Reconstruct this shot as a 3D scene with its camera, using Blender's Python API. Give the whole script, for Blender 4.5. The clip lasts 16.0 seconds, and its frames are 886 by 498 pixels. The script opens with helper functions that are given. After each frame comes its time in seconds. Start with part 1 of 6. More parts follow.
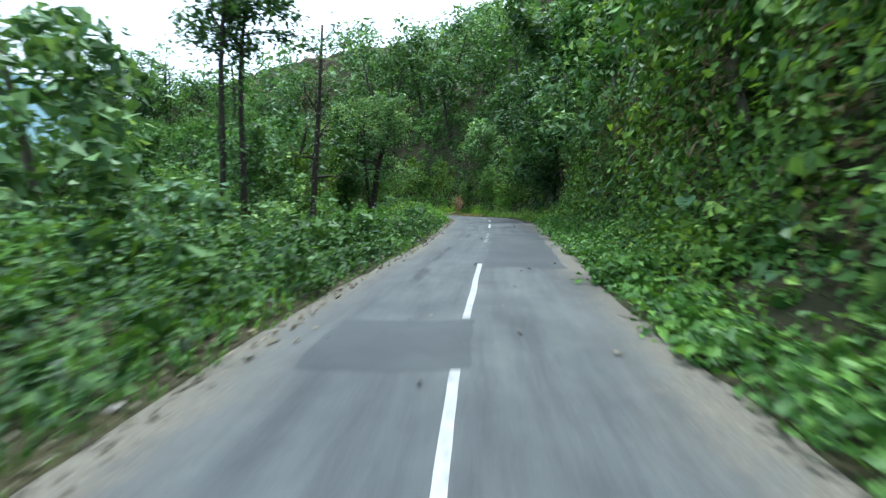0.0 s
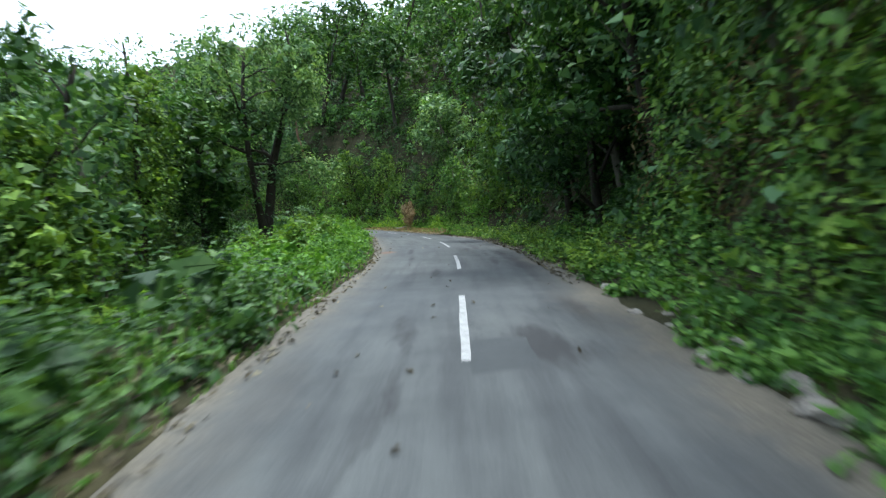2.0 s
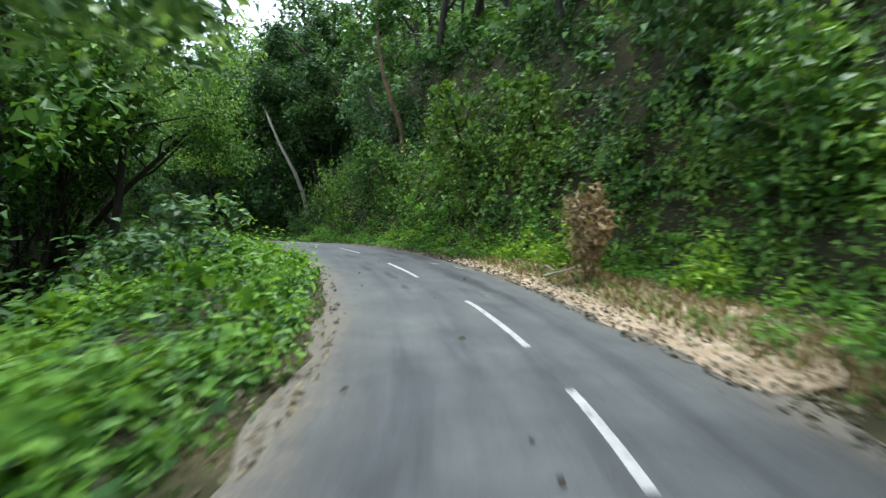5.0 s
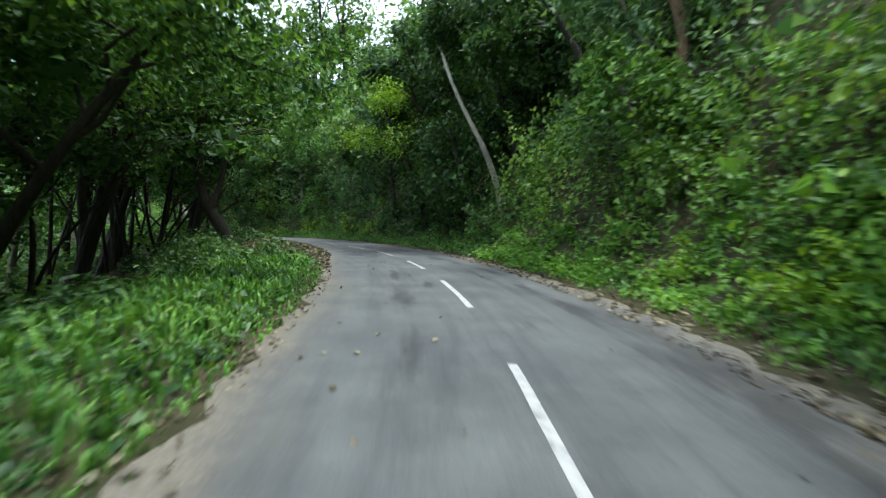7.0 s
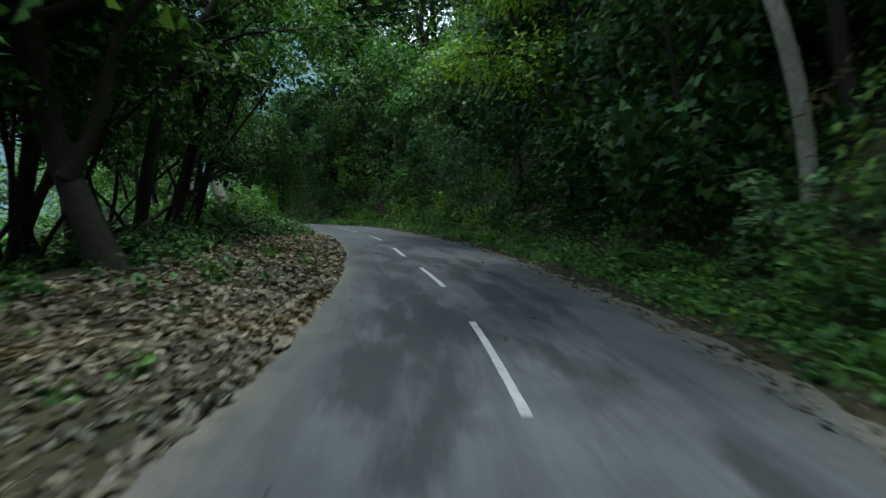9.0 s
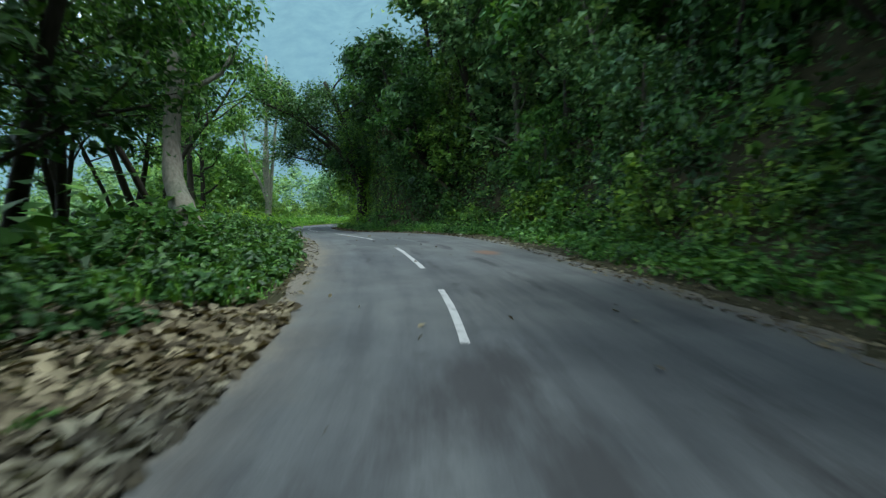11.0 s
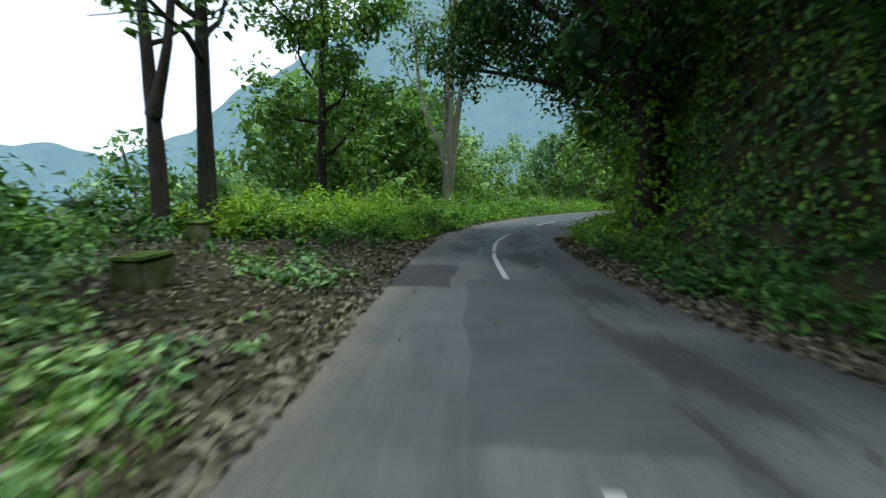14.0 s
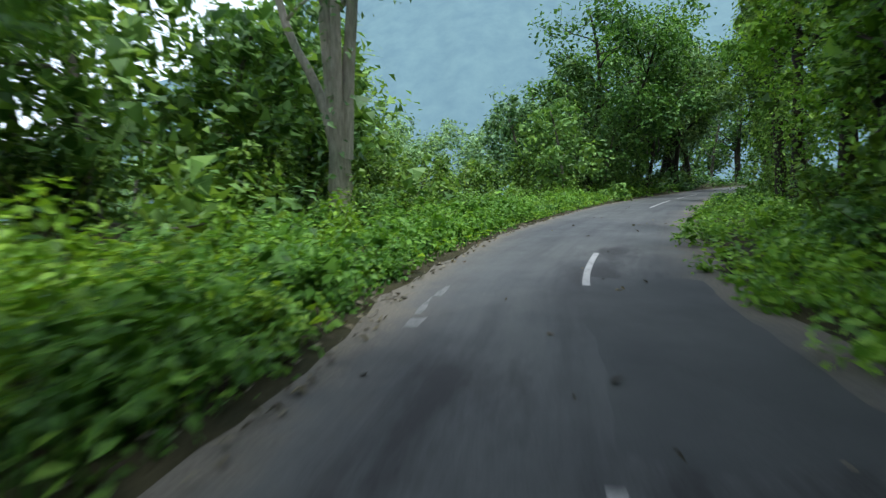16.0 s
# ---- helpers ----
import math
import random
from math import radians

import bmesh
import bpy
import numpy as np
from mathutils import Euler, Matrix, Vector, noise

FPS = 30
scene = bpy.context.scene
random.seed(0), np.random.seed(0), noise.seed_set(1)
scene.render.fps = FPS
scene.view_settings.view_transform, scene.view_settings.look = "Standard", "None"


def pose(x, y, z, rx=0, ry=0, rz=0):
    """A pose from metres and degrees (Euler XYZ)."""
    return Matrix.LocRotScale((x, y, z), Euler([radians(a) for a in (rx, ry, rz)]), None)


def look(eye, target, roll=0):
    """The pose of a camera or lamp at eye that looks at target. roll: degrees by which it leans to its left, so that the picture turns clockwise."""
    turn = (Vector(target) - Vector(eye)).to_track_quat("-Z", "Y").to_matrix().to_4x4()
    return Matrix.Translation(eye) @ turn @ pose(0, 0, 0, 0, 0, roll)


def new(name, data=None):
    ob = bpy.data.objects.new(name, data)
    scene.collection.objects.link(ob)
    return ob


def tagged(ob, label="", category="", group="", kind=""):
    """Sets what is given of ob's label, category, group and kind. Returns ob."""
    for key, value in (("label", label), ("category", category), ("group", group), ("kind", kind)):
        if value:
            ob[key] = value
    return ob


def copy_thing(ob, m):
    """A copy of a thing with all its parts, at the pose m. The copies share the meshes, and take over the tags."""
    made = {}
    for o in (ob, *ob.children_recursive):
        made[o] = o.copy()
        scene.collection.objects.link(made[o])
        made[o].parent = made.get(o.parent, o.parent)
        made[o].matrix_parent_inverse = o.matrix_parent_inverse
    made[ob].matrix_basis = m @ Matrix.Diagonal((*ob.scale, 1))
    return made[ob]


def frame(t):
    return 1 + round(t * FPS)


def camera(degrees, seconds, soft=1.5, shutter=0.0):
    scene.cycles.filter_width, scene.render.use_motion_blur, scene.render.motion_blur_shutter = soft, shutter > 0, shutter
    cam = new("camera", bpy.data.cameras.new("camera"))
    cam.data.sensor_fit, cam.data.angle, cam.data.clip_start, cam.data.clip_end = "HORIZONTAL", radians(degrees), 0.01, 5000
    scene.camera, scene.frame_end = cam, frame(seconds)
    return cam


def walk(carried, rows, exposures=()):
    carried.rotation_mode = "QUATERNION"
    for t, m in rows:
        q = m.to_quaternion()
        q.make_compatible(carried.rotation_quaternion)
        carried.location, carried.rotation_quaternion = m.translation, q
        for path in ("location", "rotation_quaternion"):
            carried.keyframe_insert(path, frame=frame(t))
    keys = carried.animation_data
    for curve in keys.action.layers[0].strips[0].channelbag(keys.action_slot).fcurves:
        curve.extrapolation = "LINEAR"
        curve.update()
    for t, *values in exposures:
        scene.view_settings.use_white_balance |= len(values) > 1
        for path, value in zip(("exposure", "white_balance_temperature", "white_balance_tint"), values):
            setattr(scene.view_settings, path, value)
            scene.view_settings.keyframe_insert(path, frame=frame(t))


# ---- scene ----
cam = camera(80.9, 16.0, soft=1.3, shutter=0.42)
walk(cam, [
    (0.0, pose(0.000, 0.000, 1.450, 90.00, 0.00, 0.00)),
    (0.5, pose(0.270, 4.131, 1.909, 90.90, 1.40, -2.00)),
    (1.0, pose(0.648, 8.559, 2.368, 90.00, 2.10, -3.10)),
    (1.5, pose(1.080, 12.933, 2.827, 90.60, 2.40, -3.70)),
    (2.0, pose(1.458, 17.199, 3.286, 90.50, 2.00, -3.90)),
    (2.5, pose(1.755, 21.249, 3.718, 90.70, -0.30, -3.60)),
    (3.0, pose(2.025, 25.191, 4.150, 90.40, -1.20, -2.90)),
    (5.5, pose(0.850, 48.000, 5.980, 90.40, 0.70, 21.30)),
    (6.0, pose(-0.773, 51.591, 6.300, 89.00, 1.20, 27.80)),
    (6.5, pose(-2.801, 54.877, 6.700, 90.40, -0.40, 33.50)),
    (7.0, pose(-4.980, 57.860, 7.020, 89.30, -0.60, 38.50)),
    (7.5, pose(-7.285, 60.716, 7.340, 89.50, -0.10, 42.30)),
    (8.0, pose(-9.843, 63.319, 7.580, 87.20, -0.50, 45.10)),
    (8.5, pose(-12.578, 65.947, 7.740, 86.40, -2.60, 48.00)),
    (9.0, pose(-15.440, 68.448, 7.900, 86.80, -2.10, 51.60)),
    (11.5, pose(-31.718, 78.270, 8.300, 85.70, 0.90, 69.60)),
    (12.0, pose(-35.337, 79.506, 8.460, 85.80, 0.80, 74.80)),
    (12.5, pose(-39.032, 80.463, 8.540, 85.90, 0.80, 79.70)),
    (13.0, pose(-42.751, 80.990, 8.620, 85.10, -0.10, 84.00)),
    (13.5, pose(-46.318, 81.315, 8.620, 83.50, -0.10, 87.40)),
    (14.0, pose(-49.911, 81.463, 8.540, 83.40, -0.80, 89.00)),
    (14.5, pose(-53.503, 81.610, 8.540, 84.10, -1.10, 89.10)),
    (15.0, pose(-57.046, 81.859, 8.460, 84.80, 0.60, 87.50)),
    (15.5, pose(-60.562, 82.285, 8.460, 83.50, 3.40, 84.40)),
    (16.0, pose(-63.978, 82.914, 8.460, 82.60, 1.60, 81.90)),
], [(0.0, 1.15, 5350, 1), (1.5, 1.0, 5500, 3), (3.0, 1.3, 5650, 7), (5.5, 1.15, 5750, 5), (6.2, 0.9, 5850, 6), (7.0, 1.3, 5750, 4), (7.7, 1.35, 5600, 4), (9.0, 0.42, 5400, 0), (11.5, 0.78, 5400, -2), (12.5, 0.6, 5450, -1), (13.5, 0.52, 5600, 2), (14.5, 0.55, 5600, 3), (15.2, 0.5, 5700, 5), (16.0, 0.68, 5650, 7)])

# ---- world and sun: bright hazy overcast day ----
world = bpy.data.worlds.new("sky")
scene.world = world
world.use_nodes = True
wn, wl = world.node_tree.nodes, world.node_tree.links
wn.clear()
sky = wn.new("ShaderNodeTexSky")
sky.sky_type = "NISHITA"
sky.sun_disc = False
sky.sun_elevation = radians(77)
sky.sun_rotation = radians(37)
sky.altitude = 600
sky.air_density = 1.0
sky.dust_density = 6.0
sky.ozone_density = 1.0
cloud = wn.new("ShaderNodeMix")
cloud.data_type = "RGBA"
cloud.inputs[0].default_value = 0.6
cloud.inputs[7].default_value = (14.0, 14.4, 15.0, 1)
bg = wn.new("ShaderNodeBackground")
bg.inputs[1].default_value = 0.1
wo = wn.new("ShaderNodeOutputWorld")
wl.new(sky.outputs[0], cloud.inputs[6])
wl.new(cloud.outputs[2], bg.inputs[0])
wl.new(bg.outputs[0], wo.inputs[0])

sun_data = bpy.data.lights.new("sun", "SUN")
sun_data.energy = 2.6
sun_data.angle = radians(12)
sun_data.color = (1.0, 0.95, 0.86)
sun = new("sun", sun_data)
sun.matrix_world = look((24, 26, 160), (0, 0, 0))


# ---- materials ----
def mat(name, rough=0.7, spec=0.3):
    m = bpy.data.materials.new(name)
    m.use_nodes = True
    n = m.node_tree.nodes
    b = n["Principled BSDF"]
    b.inputs["Roughness"].default_value = rough
    b.inputs["Specular IOR Level"].default_value = spec
    return m, n, m.node_tree.links, b


def node(n, kind, **vals):
    k = n.new(kind)
    for key, v in vals.items():
        k.inputs[key.replace("_", " ")].default_value = v
    return k


def ramp(n, *stops):
    r = n.new("ShaderNodeValToRGB")
    e = r.color_ramp.elements
    while len(e) < len(stops):
        e.new(0.5)
    for s, (p, c) in zip(e, stops):
        s.position, s.color = p, (*c, 1)
    return r


def mixrgb(n, l, fac, a, b, mode="MIX"):
    m = n.new("ShaderNodeMix")
    m.data_type, m.blend_type = "RGBA", mode
    for sock, v in ((m.inputs[0], fac), (m.inputs[6], a), (m.inputs[7], b)):
        if isinstance(v, (int, float)):
            sock.default_value = v
        elif isinstance(v, tuple):
            sock.default_value = (*v, 1)
        else:
            l.new(v, sock)
    return m.outputs[2]


def bump(n, l, b, height, strength=0.3, dist=0.02):
    k = n.new("ShaderNodeBump")
    k.inputs["Strength"].default_value, k.inputs["Distance"].default_value = strength, dist
    l.new(height, k.inputs["Height"])
    l.new(k.outputs[0], b.inputs["Normal"])


def coords(n):
    return n.new("ShaderNodeTexCoord").outputs["Object"]


def noise_tex(n, l, co, scale, detail=4, rough=0.55):
    k = node(n, "ShaderNodeTexNoise", Scale=scale, Detail=detail, Roughness=rough)
    l.new(co, k.inputs["Vector"])
    return k.outputs[0]


def leaf_mat(name, dark, mid, light, through_it=0.3, rough=0.5):
    """Green leaves: colour by leaf, patches of paler growth, light shining through."""
    m, n, l, b = mat(name, rough, 0.24)
    g = n.new("ShaderNodeNewGeometry")
    o = n.new("ShaderNodeObjectInfo")
    r = ramp(n, (0.0, dark), (0.45, mid), (0.85, light), (1.0, tuple(c * 1.25 for c in light)))
    l.new(g.outputs["Random Per Island"], r.inputs[0])
    pn = noise_tex(n, l, g.outputs["Position"], 0.45, 3)
    pr = ramp(n, (0.3, (0.62, 0.68, 0.7)), (0.7, (1.3, 1.22, 1.0)))
    l.new(pn, pr.inputs[0])
    col = mixrgb(n, l, 1.0, r.outputs[0], pr.outputs[0], "MULTIPLY")
    ov = ramp(n, (0.0, (0.8, 0.86, 0.85)), (1.0, (1.2, 1.14, 1.0)))
    l.new(o.outputs["Random"], ov.inputs[0])
    col = mixrgb(n, l, 1.0, col, ov.outputs[0], "MULTIPLY")
    l.new(col, b.inputs["Base Color"])
    t = n.new("ShaderNodeBsdfTranslucent")
    tc = mixrgb(n, l, 1.0, col, (1.25, 1.15, 0.5), "MULTIPLY")
    l.new(tc, t.inputs[0])
    mx = n.new("ShaderNodeMixShader")
    mx.inputs[0].default_value = through_it
    l.new(b.outputs[0], mx.inputs[1])
    l.new(t.outputs[0], mx.inputs[2])
    l.new(mx.outputs[0], n["Material Output"].inputs[0])
    return m


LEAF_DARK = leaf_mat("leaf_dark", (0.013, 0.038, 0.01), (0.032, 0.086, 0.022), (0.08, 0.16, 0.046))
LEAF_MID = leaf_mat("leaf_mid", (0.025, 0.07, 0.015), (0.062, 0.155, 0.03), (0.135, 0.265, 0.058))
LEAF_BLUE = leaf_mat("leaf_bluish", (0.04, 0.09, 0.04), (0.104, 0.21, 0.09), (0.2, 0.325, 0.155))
LEAF_BRIGHT = leaf_mat("leaf_bright", (0.06, 0.15, 0.016), (0.118, 0.262, 0.032), (0.2, 0.37, 0.06), 0.4)
LEAF_LIGHT = leaf_mat("leaf_light", (0.05, 0.12, 0.032), (0.11, 0.225, 0.055), (0.2, 0.345, 0.1), 0.35)
LEAF_VINE = leaf_mat("leaf_vine", (0.033, 0.08, 0.014), (0.088, 0.182, 0.03), (0.185, 0.305, 0.056))
LEAF_DEAD = leaf_mat("leaf_dead", (0.13, 0.085, 0.05), (0.26, 0.185, 0.12), (0.4, 0.32, 0.23), 0.15, 0.8)
LEAF_DRY = leaf_mat("leaf_dry", (0.034, 0.028, 0.02), (0.08, 0.066, 0.048), (0.2, 0.178, 0.142), 0.15, 0.8)
LEAF_LIME = leaf_mat("leaf_lime", (0.085, 0.17, 0.012), (0.165, 0.315, 0.026), (0.26, 0.43, 0.055), 0.4)
GRASS = leaf_mat("grass_blade", (0.035, 0.101, 0.016), (0.070, 0.195, 0.027), (0.148, 0.289, 0.062), 0.3)
STRAW_DARK = leaf_mat("dry_stalk", (0.05, 0.038, 0.022), (0.1, 0.078, 0.045), (0.17, 0.135, 0.08), 0.15, 0.8)
STRAW = leaf_mat("straw_blade", (0.125, 0.094, 0.047), (0.218, 0.164, 0.086), (0.328, 0.257, 0.156), 0.2, 0.8)


def bark_mat(name, a, b_, rough=0.85):
    m, n, l, b = mat(name, rough, 0.2)
    co = n.new("ShaderNodeTexCoord").outputs["Object"]
    mp = n.new("ShaderNodeMapping")
    mp.inputs["Scale"].default_value = (7, 7, 1.3)
    l.new(co, mp.inputs[0])
    k = noise_tex(n, l, mp.outputs[0], 2.2, 6, 0.65)
    r = ramp(n, (0.3, a), (0.7, b_))
    l.new(k, r.inputs[0])
    big = noise_tex(n, l, co, 0.8, 3)
    br = ramp(n, (0.35, (0.7, 0.78, 0.68)), (0.65, (1.15, 1.1, 1.05)))
    l.new(big, br.inputs[0])
    l.new(mixrgb(n, l, 1.0, r.outputs[0], br.outputs[0], "MULTIPLY"), b.inputs["Base Color"])
    bump(n, l, b, k, 0.6, 0.04)
    return m


BARK_DARK = bark_mat("bark_dark", (0.018, 0.015, 0.012), (0.052, 0.043, 0.034))
BARK_GREY = bark_mat("bark_grey", (0.09, 0.08, 0.066), (0.22, 0.2, 0.17))
BARK_BROWN = bark_mat("bark_brown", (0.03, 0.025, 0.021), (0.085, 0.07, 0.058))
BARK_PALE = bark_mat("bark_pale", (0.2, 0.18, 0.15), (0.42, 0.39, 0.34))
BARK_SMOOTH = bark_mat("bark_smooth", (0.13, 0.118, 0.098), (0.29, 0.265, 0.225))
STEM = bark_mat("stem", (0.05, 0.05, 0.02), (0.12, 0.11, 0.05))


def asphalt_mat(name, base, worn, spots=0.5, edges=False):
    m, n, l, b = mat(name, 0.75, 0.3)
    co = coords(n)
    fine = noise_tex(n, l, co, 90, 3, 0.7)
    mid = noise_tex(n, l, co, 1.1, 5, 0.6)
    big = noise_tex(n, l, co, 0.16, 3)
    r = ramp(n, (0.3, base), (0.7, worn))
    l.new(mid, r.inputs[0])
    fr = ramp(n, (0.3, (0.72, 0.72, 0.72)), (0.7, (1.25, 1.25, 1.25)))
    l.new(fine, fr.inputs[0])
    c = mixrgb(n, l, 1.0, r.outputs[0], fr.outputs[0], "MULTIPLY")
    gr = ramp(n, (0.35, (0.82, 0.83, 0.86)), (0.65, (1.15, 1.13, 1.08)))
    l.new(big, gr.inputs[0])
    c = mixrgb(n, l, 1.0, c, gr.outputs[0], "MULTIPLY")
    sp = noise_tex(n, l, co, 0.9, 8, 0.7)
    sr = ramp(n, (0.6, (0, 0, 0)), (0.72, (1, 1, 1)))
    l.new(sp, sr.inputs[0])
    sf = n.new("ShaderNodeMath")
    sf.operation = "MULTIPLY"
    sf.inputs[1].default_value = spots
    l.new(sr.outputs[0], sf.inputs[0])
    c = mixrgb(n, l, sf.outputs[0], c, (0.035, 0.035, 0.037))
    if edges:
        # tyre-worn streaks along the lanes, oily down the middle of each wheel track
        rc = n.new("ShaderNodeAttribute")
        rc.attribute_name = "road_place"
        mp = n.new("ShaderNodeMapping")
        mp.inputs["Scale"].default_value = (0.22, 2.6, 1)
        l.new(rc.outputs["Vector"], mp.inputs[0])
        st = noise_tex(n, l, mp.outputs[0], 1.0, 6, 0.62)
        stc = ramp(n, (0.36, (0.66, 0.66, 0.68)), (0.52, (1.0, 1.0, 1.0)), (0.7, (1.2, 1.19, 1.17)))
        l.new(st, stc.inputs[0])
        c = mixrgb(n, l, 0.9, c, stc.outputs[0], "MULTIPLY")
        # oil and damp, ragged at the edges
        sa = n.new("ShaderNodeAttribute")
        sa.attribute_name = "stain"
        mp2 = n.new("ShaderNodeMapping")
        mp2.inputs["Scale"].default_value = (1.0, 3.4, 1)
        l.new(rc.outputs["Vector"], mp2.inputs[0])
        sn = noise_tex(n, l, mp2.outputs[0], 1.6, 7, 0.68)
        s2 = n.new("ShaderNodeMath")
        s2.operation = "MULTIPLY_ADD"
        s2.inputs[1].default_value = 1.5
        s2.inputs[2].default_value = -0.75
        l.new(sn, s2.inputs[0])
        s3 = n.new("ShaderNodeMath")
        s3.operation = "ADD"
        l.new(s2.outputs[0], s3.inputs[0])
        l.new(sa.outputs["Fac"], s3.inputs[1])
        s4 = ramp(n, (0.24, (0, 0, 0)), (0.72, (0.85, 0.85, 0.85)))
        l.new(s3.outputs[0], s4.inputs[0])
        c = mixrgb(n, l, s4.outputs[0], c, (0.019, 0.019, 0.02))
        # dust and soil creeping in from the verge
        ed = n.new("ShaderNodeAttribute")
        ed.attribute_name = "edge"
        k1 = noise_tex(n, l, co, 2.4, 6, 0.7)
        k2 = noise_tex(n, l, co, 0.35, 2)
        ma = n.new("ShaderNodeMath")
        ma.operation = "MULTIPLY_ADD"
        ma.inputs[1].default_value = -0.9
        l.new(k1, ma.inputs[0])
        l.new(ed.outputs["Fac"], ma.inputs[2])
        mb = n.new("ShaderNodeMath")
        mb.operation = "MULTIPLY_ADD"
        mb.inputs[1].default_value = -0.8
        l.new(k2, mb.inputs[0])
        l.new(ma.outputs[0], mb.inputs[2])
        dr = ramp(n, (0.0, (1, 1, 1)), (0.32, (0.25, 0.25, 0.25)), (0.75, (0, 0, 0)))
        sh = n.new("ShaderNodeMath")
        sh.operation = "ADD"
        sh.inputs[1].default_value = 0.86
        l.new(mb.outputs[0], sh.inputs[0])
        l.new(sh.outputs[0], dr.inputs[0])
        dn = noise_tex(n, l, co, 30, 4, 0.7)
        dc = ramp(n, (0.3, (0.068, 0.06, 0.046)), (0.55, (0.12, 0.106, 0.082)), (0.75, (0.19, 0.17, 0.134)))
        l.new(dn, dc.inputs[0])
        c = mixrgb(n, l, dr.outputs[0], c, dc.outputs[0])
        # reddish soil dropped on the road
        pa = n.new("ShaderNodeAttribute")
        pa.attribute_name = "spill"
        pn = noise_tex(n, l, co, 7, 6, 0.7)
        pm = n.new("ShaderNodeMath")
        pm.operation = "ADD"
        l.new(pa.outputs["Fac"], pm.inputs[0])
        l.new(pn, pm.inputs[1])
        pr = ramp(n, (0.5, (0, 0, 0)), (0.8, (0.85, 0.85, 0.85)))
        half_ = n.new("ShaderNodeMath")
        half_.operation = "MULTIPLY"
        half_.inputs[1].default_value = 0.66
        l.new(pm.outputs[0], half_.inputs[0])
        l.new(half_.outputs[0], pr.inputs[0])
        c = mixrgb(n, l, pr.outputs[0], c, (0.125, 0.07, 0.042))
    l.new(c, b.inputs["Base Color"])
    bump(n, l, b, fine, 0.35, 0.006)
    return m


ASPHALT = asphalt_mat("asphalt", (0.049, 0.053, 0.054), (0.081, 0.086, 0.085), 0.55, True)
ASPHALT_NEW = asphalt_mat("asphalt_patch", (0.034, 0.038, 0.04), (0.053, 0.057, 0.058), 0.2)
ASPHALT_MEND = asphalt_mat("asphalt_mend", (0.037, 0.041, 0.042), (0.062, 0.067, 0.067), 0.4)
TAR = asphalt_mat("tar", (0.018, 0.018, 0.02), (0.034, 0.034, 0.036), 0.2)


def soil_mat(name, a, b_, c_, scale=1.0):
    m, n, l, b = mat(name, 0.95, 0.1)
    co = coords(n)
    k1 = noise_tex(n, l, co, 1.3 * scale, 6, 0.65)
    k2 = noise_tex(n, l, co, 28 * scale, 4, 0.7)
    r = ramp(n, (0.3, a), (0.5, b_), (0.72, c_))
    l.new(k1, r.inputs[0])
    fr = ramp(n, (0.3, (0.65, 0.65, 0.65)), (0.7, (1.3, 1.28, 1.22)))
    l.new(k2, fr.inputs[0])
    l.new(mixrgb(n, l, 1.0, r.outputs[0], fr.outputs[0], "MULTIPLY"), b.inputs["Base Color"])
    bump(n, l, b, k2, 0.7, 0.03)
    return m


SOIL = soil_mat("forest_soil", (0.02, 0.022, 0.011), (0.036, 0.035, 0.018), (0.064, 0.056, 0.03))
SAND = soil_mat("sandy_soil", (0.2, 0.15, 0.1), (0.3, 0.235, 0.165), (0.42, 0.345, 0.26), 1.5)
ROCK = soil_mat("stone", (0.2, 0.18, 0.16), (0.3, 0.28, 0.25), (0.42, 0.4, 0.36), 2.0)
MOSSY = soil_mat("mossy_concrete", (0.05, 0.075, 0.02), (0.1, 0.12, 0.04), (0.22, 0.21, 0.17), 2.0)

def paint_mat(name, low, mid, high):
    m, n, l, b = mat(name, 0.65, 0.3)
    k = noise_tex(n, l, coords(n), 9, 6, 0.7)
    r = ramp(n, (0.32, (low, low, low)), (0.48, (mid, mid, mid * 0.97)), (0.8, (high, high, high * 0.97)))
    l.new(k, r.inputs[0])
    l.new(r.outputs[0], b.inputs["Base Color"])
    return m


PAINT = paint_mat("road_paint", 0.13, 0.29, 0.38)
PAINT_OLD = paint_mat("road_paint_old", 0.07, 0.12, 0.27)


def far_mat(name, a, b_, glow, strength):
    """Distant forest; its haze is put into the bluish colour and an emission glow."""
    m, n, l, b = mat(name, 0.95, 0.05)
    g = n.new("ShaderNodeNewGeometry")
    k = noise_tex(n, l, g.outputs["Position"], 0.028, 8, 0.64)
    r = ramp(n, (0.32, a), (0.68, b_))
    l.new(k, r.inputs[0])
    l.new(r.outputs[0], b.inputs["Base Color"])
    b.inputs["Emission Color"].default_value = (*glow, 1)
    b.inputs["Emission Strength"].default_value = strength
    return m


MOUNTAIN = far_mat("far_forest_painted_haze", (0.04, 0.07, 0.08), (0.07, 0.11, 0.108), (0.36, 0.52, 0.6), 0.25)


